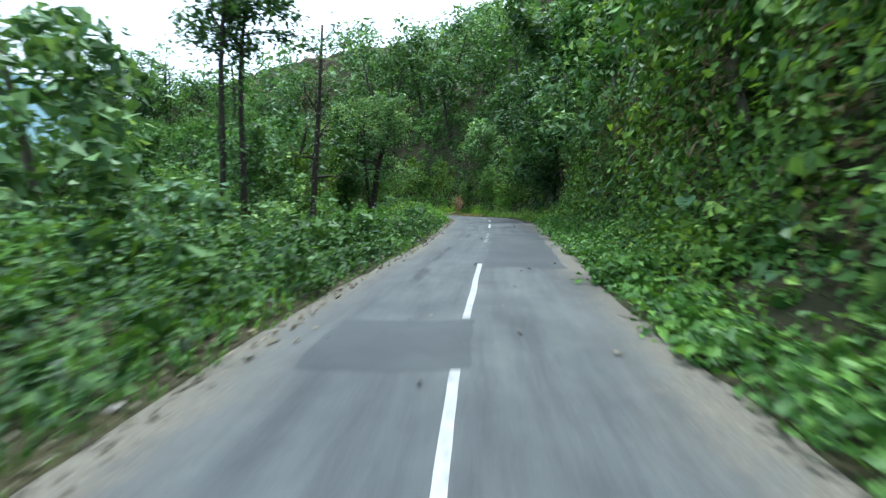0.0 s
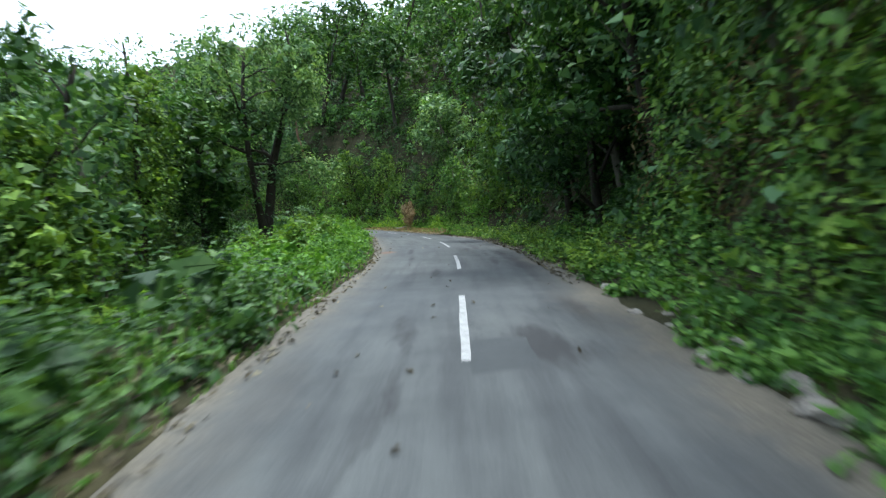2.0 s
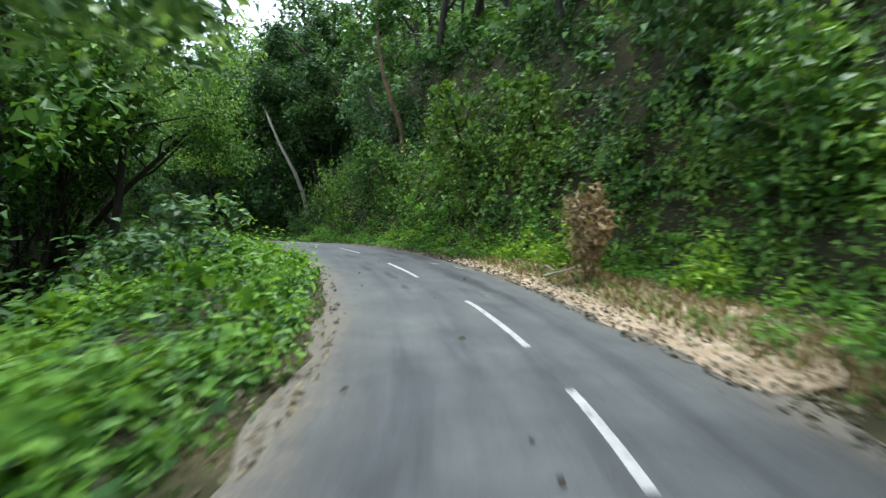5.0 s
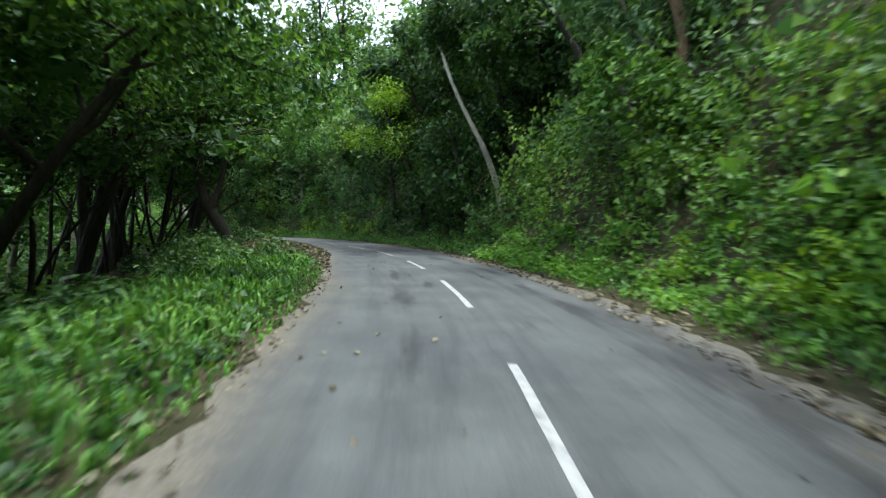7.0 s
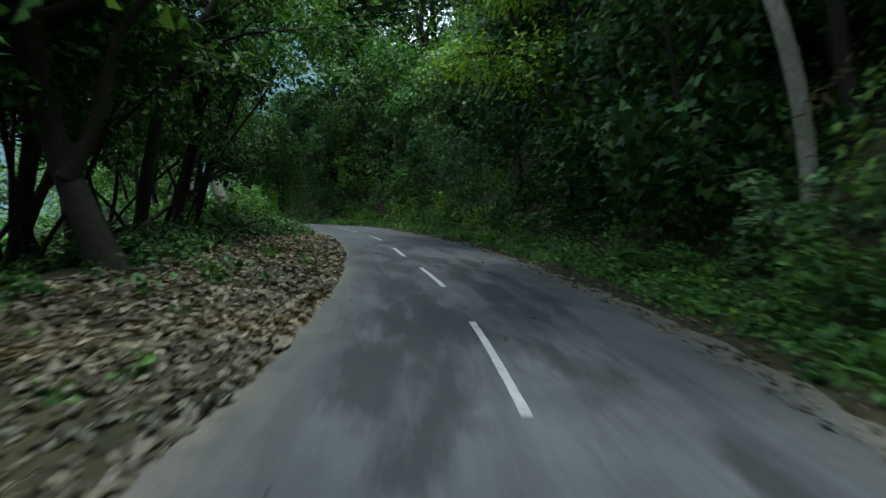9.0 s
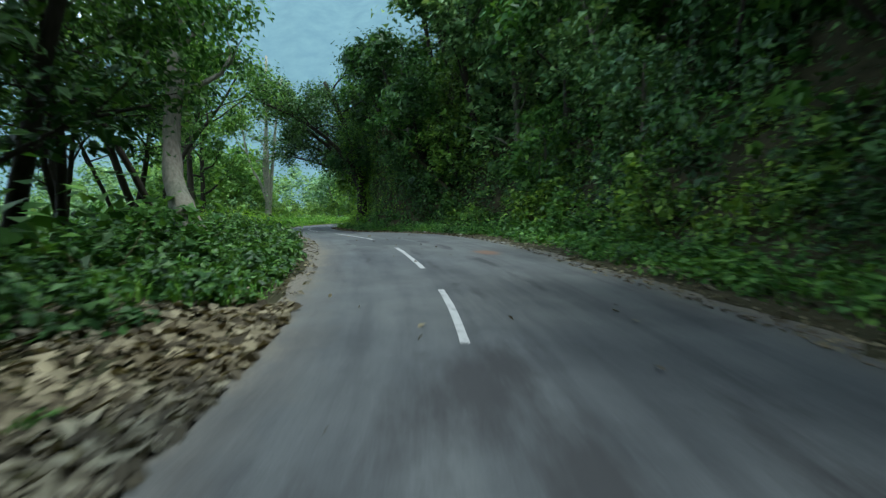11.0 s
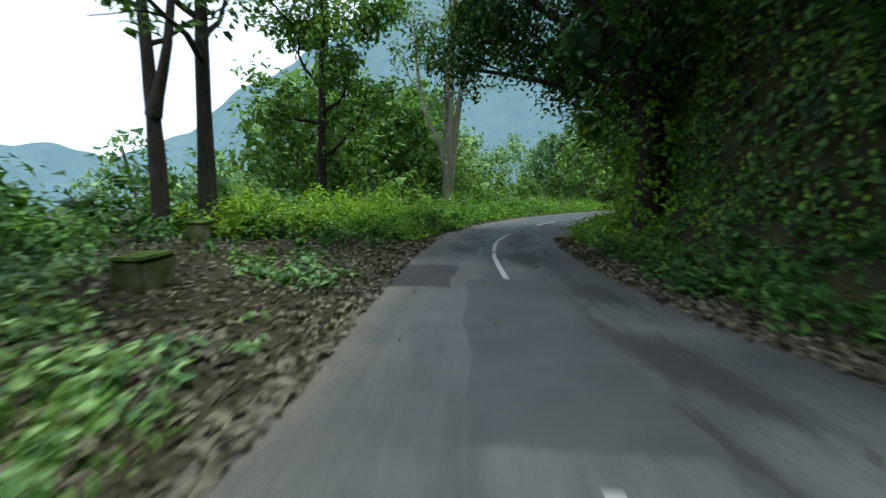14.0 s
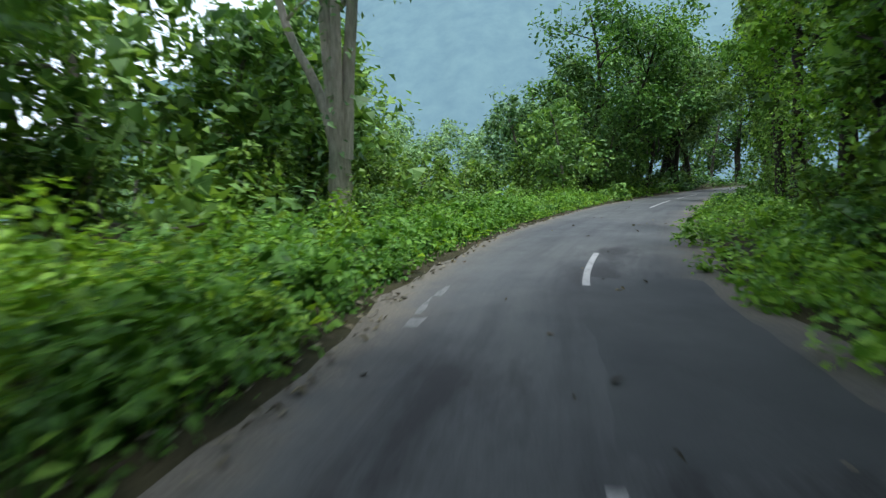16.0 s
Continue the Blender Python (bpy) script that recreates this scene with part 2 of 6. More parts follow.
# ---- the road's line ----
LINE = np.array([
    (-2.6, -42, -4.6), (-1.3, -18, -2.02), (-0.1, 0, -0.02), (0.5, 8, 0.84), (1.4, 15.9, 1.68), (2.2, 23.9, 2.54),
    (2.8, 31.9, 3.23), (2.6, 40, 3.86), (1.3, 48, 4.49), (-2.3, 55.3, 5.21), (-7.2, 61.7, 5.9), (-12.9, 67.4, 6.32),
    (-19.5, 72.3, 6.6), (-26.5, 76.2, 6.83), (-33.9, 79.4, 7.11), (-41.7, 81.2, 7.32), (-49.7, 82.1, 7.29),
    (-57.6, 82.6, 7.2), (-63.6, 83.3, 7.19), (-67.4, 84.5, 7.19), (-72.1, 86.6, 7.19), (-83, 93.7, 7.19),
    (-94.4, 103.4, 7.19), (-104.5, 116, 7.3), (-109, 133, 7.5), (-107, 152, 7.8), (-100, 172, 8.0)])
padded = np.vstack([2 * LINE[0] - LINE[1], LINE, 2 * LINE[-1] - LINE[-2]])
dense = []
for i in range(1, len(padded) - 2):
    p0, p1, p2, p3 = padded[i - 1:i + 3]
    for u in np.arange(40) / 40:
        dense.append(0.5 * (2 * p1 + (p2 - p0) * u + (2 * p0 - 5 * p1 + 4 * p2 - p3) * u * u + (3 * p1 - p0 - 3 * p2 + p3) * u ** 3))
dense = np.array(dense)
arc = np.concatenate([[0], np.cumsum(np.hypot(*np.diff(dense[:, :2], axis=0).T))])
arc -= arc[80]
S = np.arange(-40.0, arc[-1], 0.5)
CEN = np.stack([np.interp(S, arc, dense[:, k]) for k in range(3)], 1)
TAN = np.gradient(CEN[:, :2], axis=0)
TAN /= np.hypot(*TAN.T)[:, None]
RIGHT = np.stack([TAN[:, 1], -TAN[:, 0]], 1)
WL = np.interp(S, [0, 10, 14, 24, 30, 40, 50, 57, 65, 76, 80, 90, 97, 108, 122, 128, 133, 140, 150, 165], [2.05, 2.04, 1.87, 2.02, 2.16, 2.55, 2.08, 1.96, 2.36, 2.5, 2.25, 1.8, 1.92, 1.8, 1.82, 1.8, 2.05, 2.5, 2.4, 2.1])
WR = np.interp(S, [0, 10, 20, 30, 40, 51, 55, 65, 76, 82, 90, 95, 99, 107, 111, 114, 118, 121, 130, 140, 150, 165], [1.79, 1.85, 1.93, 2.0, 2.3, 1.8, 2.1, 2.4, 2.3, 2.9, 3.3, 3.4, 3.2, 3.7, 3.9, 3.3, 2.3, 2.0, 1.7, 1.55, 1.6, 1.7])


def at_s(s, table):
    return np.interp(s, S, table)


def road_xy(s, lat):
    """Plan place of a point lat metres to the right of the centre line."""
    s, lat = np.asarray(s, float), np.asarray(lat, float)
    return np.stack([at_s(s, CEN[:, 0]) + lat * at_s(s, RIGHT[:, 0]), at_s(s, CEN[:, 1]) + lat * at_s(s, RIGHT[:, 1])], -1)


def road_z(s, lat):
    """The tarmac's height: the line's height, with a slight crown."""
    return at_s(s, CEN[:, 2]) - 0.012 * np.abs(lat)


def wave(x, y, scale, seed=0.0):
    """Cheap smooth noise, about -1 to 1."""
    x, y = x / scale + seed, y / scale - seed * 1.7
    return (np.sin(x * 1.7 + 1.3 * np.sin(y * 0.9)) + np.sin(y * 1.9 + 1.1 * np.sin(x * 1.3 + 2)) + np.sin((x + y) * 1.1 + 0.7)) / 3


def road_coords(x, y):
    """s and lat of plan points."""
    x, y = np.asarray(x, float).ravel(), np.asarray(y, float).ravel()
    idx = np.empty(len(x), int)
    for a in range(0, len(x), 4000):
        dx = x[a:a + 4000, None] - CEN[None, :, 0]
        dy = y[a:a + 4000, None] - CEN[None, :, 1]
        idx[a:a + 4000] = np.argmin(dx * dx + dy * dy, 1)
    dx, dy = x - CEN[idx, 0], y - CEN[idx, 1]
    along = dx * TAN[idx, 0] + dy * TAN[idx, 1]
    lat = dx * RIGHT[idx, 0] + dy * RIGHT[idx, 1]
    far = np.sign(lat + 1e-9) * np.hypot(dx, dy)
    return S[idx] + np.clip(along, -1, 1), np.where(np.abs(along) > 1, far, lat)


# how far past the tarmac the hill's foot lies, and how steep it is, along the way
FOOT = ([-40, 0, 20, 31, 35, 41, 50, 55, 60, 75, 82, 86, 91, 95, 110, 118, 121, 128, 131, 134, 139, 150, 175], [1.3, 1.2, 1.3, 1.6, 3.4, 2.6, 2.8, 3.2, 1.8, 1.4, 1.6, 3.4, 3.2, 2.2, 2.4, 2.2, 1.0, 1.0, 1.7, 2.2, 3.5, 5.0, 6.0])
STEEP = ([-40, 0, 20, 40, 50, 62, 78, 86, 95, 115, 122, 130, 136, 145, 175], [1.4, 1.5, 1.6, 1.4, 1.4, 1.8, 1.8, 1.4, 1.2, 1.3, 1.9, 1.7, 0.9, 0.6, 0.5])


def ground_z(x, y):
    """The lie of the land: a cut bank and hill to the right of the road, a slope down to a valley on the left."""
    x, y = np.asarray(x, float), np.asarray(y, float)
    shape = x.shape
    s, lat = road_coords(x, y)
    x, y = x.ravel(), y.ravel()
    base = at_s(s, CEN[:, 2]) - 0.05
    qr = lat - at_s(s, WR)
    ql = -lat - at_s(s, WL)
    foot, steep = np.interp(s, *FOOT), np.interp(s, *STEEP)
    up = np.maximum(qr - foot, 0)
    lower = np.minimum(up, 7)
    right = 0.06 * np.clip(qr, 0, 2) + steep * lower * lower / (lower + 0.5) + 0.75 * np.clip(up - 7, 0, 60) + 0.1 * np.clip(up - 67, 0, 300)
    right += np.clip(up, 0, 3) / 3 * (0.45 * wave(x, y, 1.7) + 0.5 * wave(x, y, 4.1, 3))
    shelf = np.interp(s, [74, 80, 96, 104, 112, 120, 150, 165], [0, 2.5, 2.5, 0.5, 2.5, 6.5, 6.5, 3])
    down = np.maximum(ql - 2.2 - shelf - 1.2 * wave(s, 0 * s, 9, 1), 0)
    left = 0.06 * np.clip(ql, 0, 2 + shelf) - 0.42 * np.clip(down, 0, 40) - 0.12 * np.clip(down - 40, 0, 150)
    left += np.clip(down, 0, 4) / 4 * (0.4 * wave(x, y, 2.3, 1) + 0.8 * wave(x, y, 7, 5))
    near = np.clip((np.maximum(qr, ql)) / 0.6, 0, 1)
    z = base + np.where(lat > 0, right, left) * near + 0.03 * near * wave(x, y, 0.6, 2)
    return z.reshape(shape)


# ---- mesh helpers ----
def mesh_from(name, verts, faces, material, smooth=True):
    me = bpy.data.meshes.new(name)
    me.from_pydata([tuple(v) for v in verts] if not isinstance(verts, np.ndarray) else verts.tolist(), [], faces if isinstance(faces, list) else faces.tolist())
    for mm in (material if isinstance(material, (list, tuple)) else [material]):
        me.materials.append(mm)
    if smooth:
        me.polygons.foreach_set("use_smooth", [True] * len(me.polygons))
    me.update()
    return me


def part(name, me, parent, label=""):
    ob = new(name, me)
    ob.parent = parent
    return tagged(ob, label)


def tube(points, radii, sides=7, jitter=0.0, rng=None):
    """A tapering round limb along points: verts and quads."""
    pts, rad = np.asarray(points, float), np.asarray(radii, float)
    tan = np.gradient(pts, axis=0)
    tan /= np.linalg.norm(tan, axis=1)[:, None] + 1e-9
    ref = np.array([1.0, 0.0, 0.0]) if abs(tan[0][0]) < 0.8 else np.array([0.0, 1.0, 0.0])
    verts, faces = [], []
    ang = np.arange(sides) * 2 * np.pi / sides
    for p, t, r in zip(pts, tan, rad):
        u = np.cross(t, ref)
        u /= np.linalg.norm(u) + 1e-9
        v = np.cross(t, u)
        rr = r * (1 + (jitter * (rng.random(sides) - 0.5) if rng is not None else 0 * ang))
        verts.append(p + (np.cos(ang) * rr)[:, None] * u + (np.sin(ang) * rr)[:, None] * v)
    verts = np.concatenate(verts)
    for i in range(len(pts) - 1):
        for j in range(sides):
            a, b2 = i * sides + j, i * sides + (j + 1) % sides
            faces.append((a, b2, b2 + sides, a + sides))
    faces.append(tuple(range(len(pts) * sides - sides, len(pts) * sides)))
    return verts, faces


def join_parts(pieces):
    verts, faces, off = [], [], 0
    for v, f in pieces:
        verts.append(np.asarray(v))
        faces += [tuple(i + off for i in q) for q in f]
        off += len(v)
    return np.concatenate(verts), faces


def leaves(places, normals, sizes, rng, width=0.55, droop=0.35):
    """One folded, pointed leaf (two triangles either side of the midrib) at each place: verts and triangles."""
    k = len(places)
    nrm = normals / (np.linalg.norm(normals, axis=1)[:, None] + 1e-9)
    ax = rng.normal(size=(k, 3))
    ax[:, 2] -= droop
    ax -= (ax * nrm).sum(1)[:, None] * nrm
    ax /= np.linalg.norm(ax, axis=1)[:, None] + 1e-9
    side = np.cross(nrm, ax)
    sz = np.asarray(sizes)[:, None]
    base = places - ax * sz * 0.5
    tip = places + ax * sz * 0.5 - nrm * sz * 0.12
    mid = places + ax * sz * (-0.06)
    w = width * 0.5 * (0.8 + 0.4 * rng.random((k, 1)))
    lft = mid + side * sz * w + nrm * sz * 0.08
    rgt = mid - side * sz * w + nrm * sz * 0.08
    verts = np.stack([base, rgt, tip, lft], 1).reshape(-1, 3)
    o = np.arange(k)[:, None] * 4
    faces = np.concatenate([o + np.array([[0, 1, 2]]), o + np.array([[0, 2, 3]])], 0)
    return verts, faces


def leaves_plain(places, normals, sizes, rng, width=0.6, droop=0.35):
    """As leaves(), but each one a single pointed triangle, for trees farther off."""
    k = len(places)
    nrm = normals / (np.linalg.norm(normals, axis=1)[:, None] + 1e-9)
    ax = rng.normal(size=(k, 3))
    ax[:, 2] -= droop
    ax -= (ax * nrm).sum(1)[:, None] * nrm
    ax /= np.linalg.norm(ax, axis=1)[:, None] + 1e-9
    side = np.cross(nrm, ax)
    sz = np.asarray(sizes)[:, None]
    w = width * (0.7 + 0.6 * rng.random((k, 1)))
    a = places - ax * sz * 0.4 + side * sz * w * 0.5
    b2 = places - ax * sz * (0.4 - 0.5 * rng.random((k, 1))) - side * sz * w * 0.5
    tip = places + ax * sz * 0.6 - nrm * sz * 0.1
    return np.stack([a, b2, tip], 1).reshape(-1, 3), np.arange(3 * k).reshape(-1, 3)


def leaf_mesh(name, places, normals, sizes, rng, material, width=0.55, droop=0.35, plain=False, core=None):
    """core: centres, radii and flatness of the clumps that get hidden leaves added to block light."""
    v, f = (leaves_plain if plain else leaves)(places, normals, sizes, rng, width, droop)
    if core:
        cc_, rad_, flat_ = core
        d = rng.normal(size=(len(cc_), 10, 3))
        d /= np.linalg.norm(d, axis=2)[..., None]
        rad_ = np.asarray(rad_)[:, None, None]
        v2, f2 = leaves_plain((cc_[:, None] + d * rad_ * 0.38 * [1, 1, flat_]).reshape(-1, 3), d.reshape(-1, 3), np.minimum(np.repeat(rad_.ravel(), 10) * 0.58, 0.42), rng, 0.9, droop)
        v, f = np.concatenate([v, v2]), np.concatenate([f, f2 + len(v)])
    return mesh_from(name, v, f, material, False)


# ---- ground, road, markings ----
def axis(lo, hi, step, reach, growth):
    a = list(np.arange(lo, hi, step))
    d = step
    while a[-1] < reach:
        d *= growth
        a.append(a[-1] + d)
    d = step
    while a[0] > -reach:
        d *= growth
        a.insert(0, a[0] - d)
    return np.array(a)


gx, gy = axis(-120, 30, 1.0, 3500, 1.25), axis(-15, 145, 1.0, 3500, 1.25)
X, Y = np.meshgrid(gx, gy)
Z = ground_z(X, Y)
nx = len(gx)
ii, jj = np.meshgrid(np.arange(nx - 1), np.arange(len(gy) - 1))
a0 = (jj * nx + ii).ravel()
ground = new("ground", mesh_from("ground", np.stack([X.ravel(), Y.ravel(), Z.ravel()], 1), np.stack([a0, a0 + 1, a0 + 1 + nx, a0 + nx], 1), SOIL))
tagged(ground, "dark forest soil on a hillside cut by the road", "ground", kind="structure")


def strip(name, s0, s1, left, right, lift, material, step=0.4, across=8, ragged=0.0, ends=0.0, seed=1.0):
    """A thin sheet on the road between two offsets, given as numbers or functions of s; edges may be ragged."""
    ss = np.arange(s0, s1 + 1e-6, (s1 - s0) / max(2, round((s1 - s0) / step)))
    lo = np.array([left(s) if callable(left) else left for s in ss]) + ragged * wave(ss * 1.0, 0 * ss, 0.5, seed) + 0.5 * ragged * wave(ss, 0 * ss, 0.17, seed + 4)
    hi = np.array([right(s) if callable(right) else right for s in ss]) + ragged * wave(ss * 1.0, 0 * ss, 0.55, seed + 7) + 0.5 * ragged * wave(ss, 0 * ss, 0.15, seed + 9)
    u = np.linspace(0, 1, across + 1)
    lat = lo[:, None] * (1 - u) + hi[:, None] * u
    sg = np.repeat(ss[:, None], across + 1, 1)
    if ends:
        e = ends * wave(lat, 0 * lat, 0.3, seed)
        sg = sg + e * (np.arange(len(ss)) == 0)[:, None] + e * (np.arange(len(ss)) == len(ss) - 1)[:, None]
    xy = road_xy(sg, lat)
    z = road_z(sg, lat) + lift
    c = across + 1
    i2, j2 = np.meshgrid(np.arange(across), np.arange(len(ss) - 1))
    q = (j2 * c + i2).ravel()
    return mesh_from(name, np.concatenate([xy, z[..., None]], -1).reshape(-1, 3), np.stack([q, q + 1, q + 1 + c, q + c], 1), material)


# oil and tyre streaks: from, to, offset, width; then the broad damp patches under the trees
STREAKS = [(22, 34.5, 1.38, 0.16), (29, 39, 0.9, 0.12), (51, 58.5, 1.05, 0.16), (55, 62, -0.55, 0.16), (56, 68.5, 1.55, 0.2), (64, 76.5, 1.46, 0.18), (64, 75, -0.92, 0.16), (79, 88, 1.4, 0.16),
           (97, 103, 0.42, 0.12), (97, 108, 1.38, 0.18), (105, 112.5, 1.26, 0.14), (112, 118, 0.62, 0.16), (8, 14.5, -1.08, 0.16), (11, 16, -1.63, 0.1), (16, 24, -0.7, 0.14), (86, 94, -0.4, 0.3), (60, 64.5, 1.85, 0.45), (77.5, 82, -0.7, 0.5), (78.5, 83, 0.55, 0.3), (80, 86, -1.0, 0.3), (75, 79, 1.2, 0.3), (61, 63, 0.1, 0.16), (31, 36, -1.2, 0.12), (52, 54, 0.55, 0.14), (53.5, 55.5, 1.0, 0.2), (56.5, 58, 0.75, 0.16), (58, 60, 1.25, 0.22), (57, 58.6, -0.9, 0.12), (60.5, 62, -0.5, 0.14), (54, 55.4, -0.6, 0.1), (65.5, 67, 0.5, 0.14), (69, 71, -0.4, 0.16), (70.5, 73, 1.0, 0.16), (83, 86, 1.7, 0.2), (33, 35, 0.5, 0.14), (36.5, 39, 1.3, 0.16), (26, 29, -0.5, 0.12), (100, 106, -0.8, 0.14)]
DAMP = [(78.5, 82.5, -1.1, 0.6), (79.5, 84, -0.3, 0.5), (80, 91, -0.5, 0.5), (81.5, 90, 0.75, 0.5), (84, 93, -1.2, 0.4), (83, 94, 1.6, 0.3), (79, 83, 0.9, 0.4), (87, 95, 0.2, 0.5), (64, 67.5, 1.9, 0.4), (54.5, 58, 0.9, 0.35), (59, 62, 0.6, 0.3),
        (21.5, 23.2, 0.6, 0.5), (28, 31, 1.3, 0.3), (104, 107, 0.1, 0.5), (115.5, 121, 0.9, 0.5), (122, 130, 0.5, 0.6), (124, 131, -0.9, 0.4), (132, 137, 0.3, 0.5)]
road_me = strip("road", -38, S[-1] - 2, lambda s: -at_s(s, WL) - 0.6, lambda s: at_s(s, WR) + 0.6, 0.0, ASPHALT, 0.25, 34, 0.05)
co_ = np.empty(len(road_me.vertices) * 3)
road_me.vertices.foreach_get("co", co_)
co_ = co_.reshape(-1, 3)
rs_, rl_ = road_coords(co_[:, 0], co_[:, 1])
edge_ = np.minimum(rl_ + at_s(rs_, WL), at_s(rs_, WR) - rl_)
co_[:, 2] -= 0.035 * np.clip(-edge_ / 0.5, 0, 1)
road_me.vertices.foreach_set("co", co_.ravel())
road_me.attributes.new("edge", "FLOAT", "POINT").data.foreach_set("value", edge_)
road_me.attributes.new("road_place", "FLOAT_VECTOR", "POINT").data.foreach_set("vector", np.stack([rs_, rl_, 0 * rs_], 1).ravel())
stain_ = np.zeros(len(rs_))
for k, (s0, s1, la, w) in enumerate(STREAKS + DAMP):
    near_ = np.flatnonzero((rs_ > s0 - 1) & (rs_ < s1 + 1))
    q, off = rs_[near_], rl_[near_] - la - 0.1 * wave(rs_[near_], 0 * near_, 1.3, k)
    ends_ = np.clip((q - s0 + 0.6) / 1.2, 0, 1) * np.clip((s1 - q + 0.6) / 1.2, 0, 1)
    broken = np.clip(0.65 + 0.7 * wave(q, rl_[near_] * 3, 0.7, k * 1.7), 0, 1)
    stain_[near_] = np.maximum(stain_[near_], ends_ * broken * np.exp(-(off / (w * (1.05 if k >= len(STREAKS) else 0.75))) ** 2))
spill_ = np.zeros(len(rs_))
for qs, ql, ds, dl in ((102.1, 1.98, 0.55, 0.3), (34.2, -2.02, 0.6, 0.28)):
    spill_ = np.maximum(spill_, np.exp(-((rs_ - qs) / ds) ** 2 - ((rl_ - ql) / dl) ** 2))
road_me.attributes.new("spill", "FLOAT", "POINT").data.foreach_set("value", spill_)
road_me.attributes.new("stain", "FLOAT", "POINT").data.foreach_set("value", stain_)
road = tagged(new("road", road_me), "worn grey asphalt of a narrow hill road with dusty edges", "road", kind="structure")

def wander(s):
    """How far the painted line strays from the middle."""
    return np.interp(s, [0, 4, 8, 20, 25, 31, 36, 39, 52.5, 56, 65, 73, 76, 80, 85, 90, 101, 104.5, 108, 115, 121, 123.5, 126.4, 128, 133.4, 136], [-0.08, -0.1, -0.02, -0.07, -0.05, -0.03, 0.1, 0.15, 0.17, -0.02, 0.0, -0.08, -0.05, 0.0, 0.04, -0.06, 0.08, 0.17, 0.12, -0.02, -0.03, -0.15, -0.14, -0.07, 0.05, 0.0])


DASHES = [(-8, -3), (0.6, 4.3), (6.1, 10.9), (21.9, 25.1), (28.5, 31.9), (35.4, 39.2), (41.9, 44.9), (47.0, 48.6), (50.0, 52.9), (55.9, 58.9), (62.1, 64.8), (67.6, 70.8),
          (73.3, 76.0), (78.8, 81.7), (84.5, 87.2), (89.6, 92.0), (95.0, 97.6), (99.7, 103.7), (107.6, 115.2), (120.9, 129.2), (133.4, 136.2), (149.6, 156.0), (158.5, 164.0)]
for i, (s0, s1) in enumerate(DASHES):
    ob = new("road_marking", strip("road_marking", s0, s1, lambda q: wander(q) - 0.045, lambda q: wander(q) + 0.045, 0.004, PAINT, 0.25, 2, 0.006, 0.02, seed=i * 1.3))
    tagged(ob, "worn white dash of the centre line", "road marking", "centre line dashes")
for s0, s1, seed in ((15.7, 16.3, 1), (16.6, 16.9, 2), (17.3, 17.9, 3), (18.3, 19.0, 4)):
    ob = new("road_marking", strip("road_marking", s0, s1, -0.12, -0.05, 0.004, PAINT_OLD, 0.05, 4, 0.03, 0.06, seed=seed))
    tagged(ob, "broken remains of a worn white centre dash", "road marking", "centre line dashes")

PATCHES = [(4.3, 6.0, -1.5, 0.02, ASPHALT_NEW), (10.4, 18.9, 0.08, 1.66, ASPHALT_NEW), (104.6, 107.8, -0.72, 1.0, ASPHALT_NEW), (115.6, 120.8, -0.6, 0.6, ASPHALT_NEW),
           (120.2, 122.3, -1.85, -0.83, TAR), (21.6, 22.6, 0.0, 0.55, ASPHALT_NEW), (129.5, 134.0, 0.0, 1.4, ASPHALT_MEND)]
for i, (s0, s1, a, b2, mm) in enumerate(PATCHES):
    ob = new("road_patch", strip("road_patch", s0, s1, a, b2, 0.0025, mm, 0.2, 6, 0.06, 0.1, seed=i * 2.1))
    tagged(ob, "darker square of newer asphalt laid over the old", "road patch", "repairs in the asphalt")

# ---- far hills ----
def mountain_ring():
    """Forested ridges round the valley by bearing from the road's end."""
    yaws = np.radians(np.arange(0, 215, 0.5))
    deg = np.degrees(yaws)
    ridge = np.interp(deg, [0, 20, 36, 50, 65, 80, 90, 98, 104, 108, 112, 116, 120, 125, 140, 160, 215], [150, 250, 350, 400, 520, 590, 500, 390, 320, 250, 165, 115, 95, 70, 50, 60, 80])
    ridge = np.convolve(np.pad(ridge, 4, mode="edge"), np.ones(9) / 9, "valid")
    ridge += 8 * np.sin(deg * 0.3) + 4 * np.sin(deg * 0.8 + 1) + 2.5 * np.sin(deg * 1.9)
    rows_ = []
    steps = np.linspace(0, 1, 30)
    for u in steps:
        rad = 620 + 650 * u + 30 * np.sin(deg * 0.2 + 4 * u) * u
        z = -110 + (ridge + 110) * u ** 0.9 + 12 * u * np.sin(deg * 0.4 + 7 * u) + 4 * np.sin(deg * 0.9 + 15 * u) + 1.2 * np.sin(deg * 2.6 + 40 * u)
        rows_.append(np.stack([-60 - np.sin(yaws) * rad, 85 + np.cos(yaws) * rad, z], 1))
    c = len(yaws)
    i2, j2 = np.meshgrid(np.arange(c - 1), np.arange(len(steps) - 1))
    q = (j2 * c + i2).ravel()
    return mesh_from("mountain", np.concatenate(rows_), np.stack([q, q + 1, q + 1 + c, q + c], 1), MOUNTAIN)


tagged(new("mountain", mountain_ring()), "blue-green forested mountain across the valley, haze painted on", "mountain", kind="structure")


# ---- trees ----
def branch_path(rng, start, direction, length, bend, steps=6, rise=0.0):
    pts = [np.array(start, float)]
    d = np.array(direction, float)
    d /= np.linalg.norm(d)
    for _ in range(steps):
        d = d + rng.normal(size=3) * bend + np.array([0, 0, rise])
        d /= np.linalg.norm(d)
        pts.append(pts[-1] + d * length / steps)
    return np.array(pts)


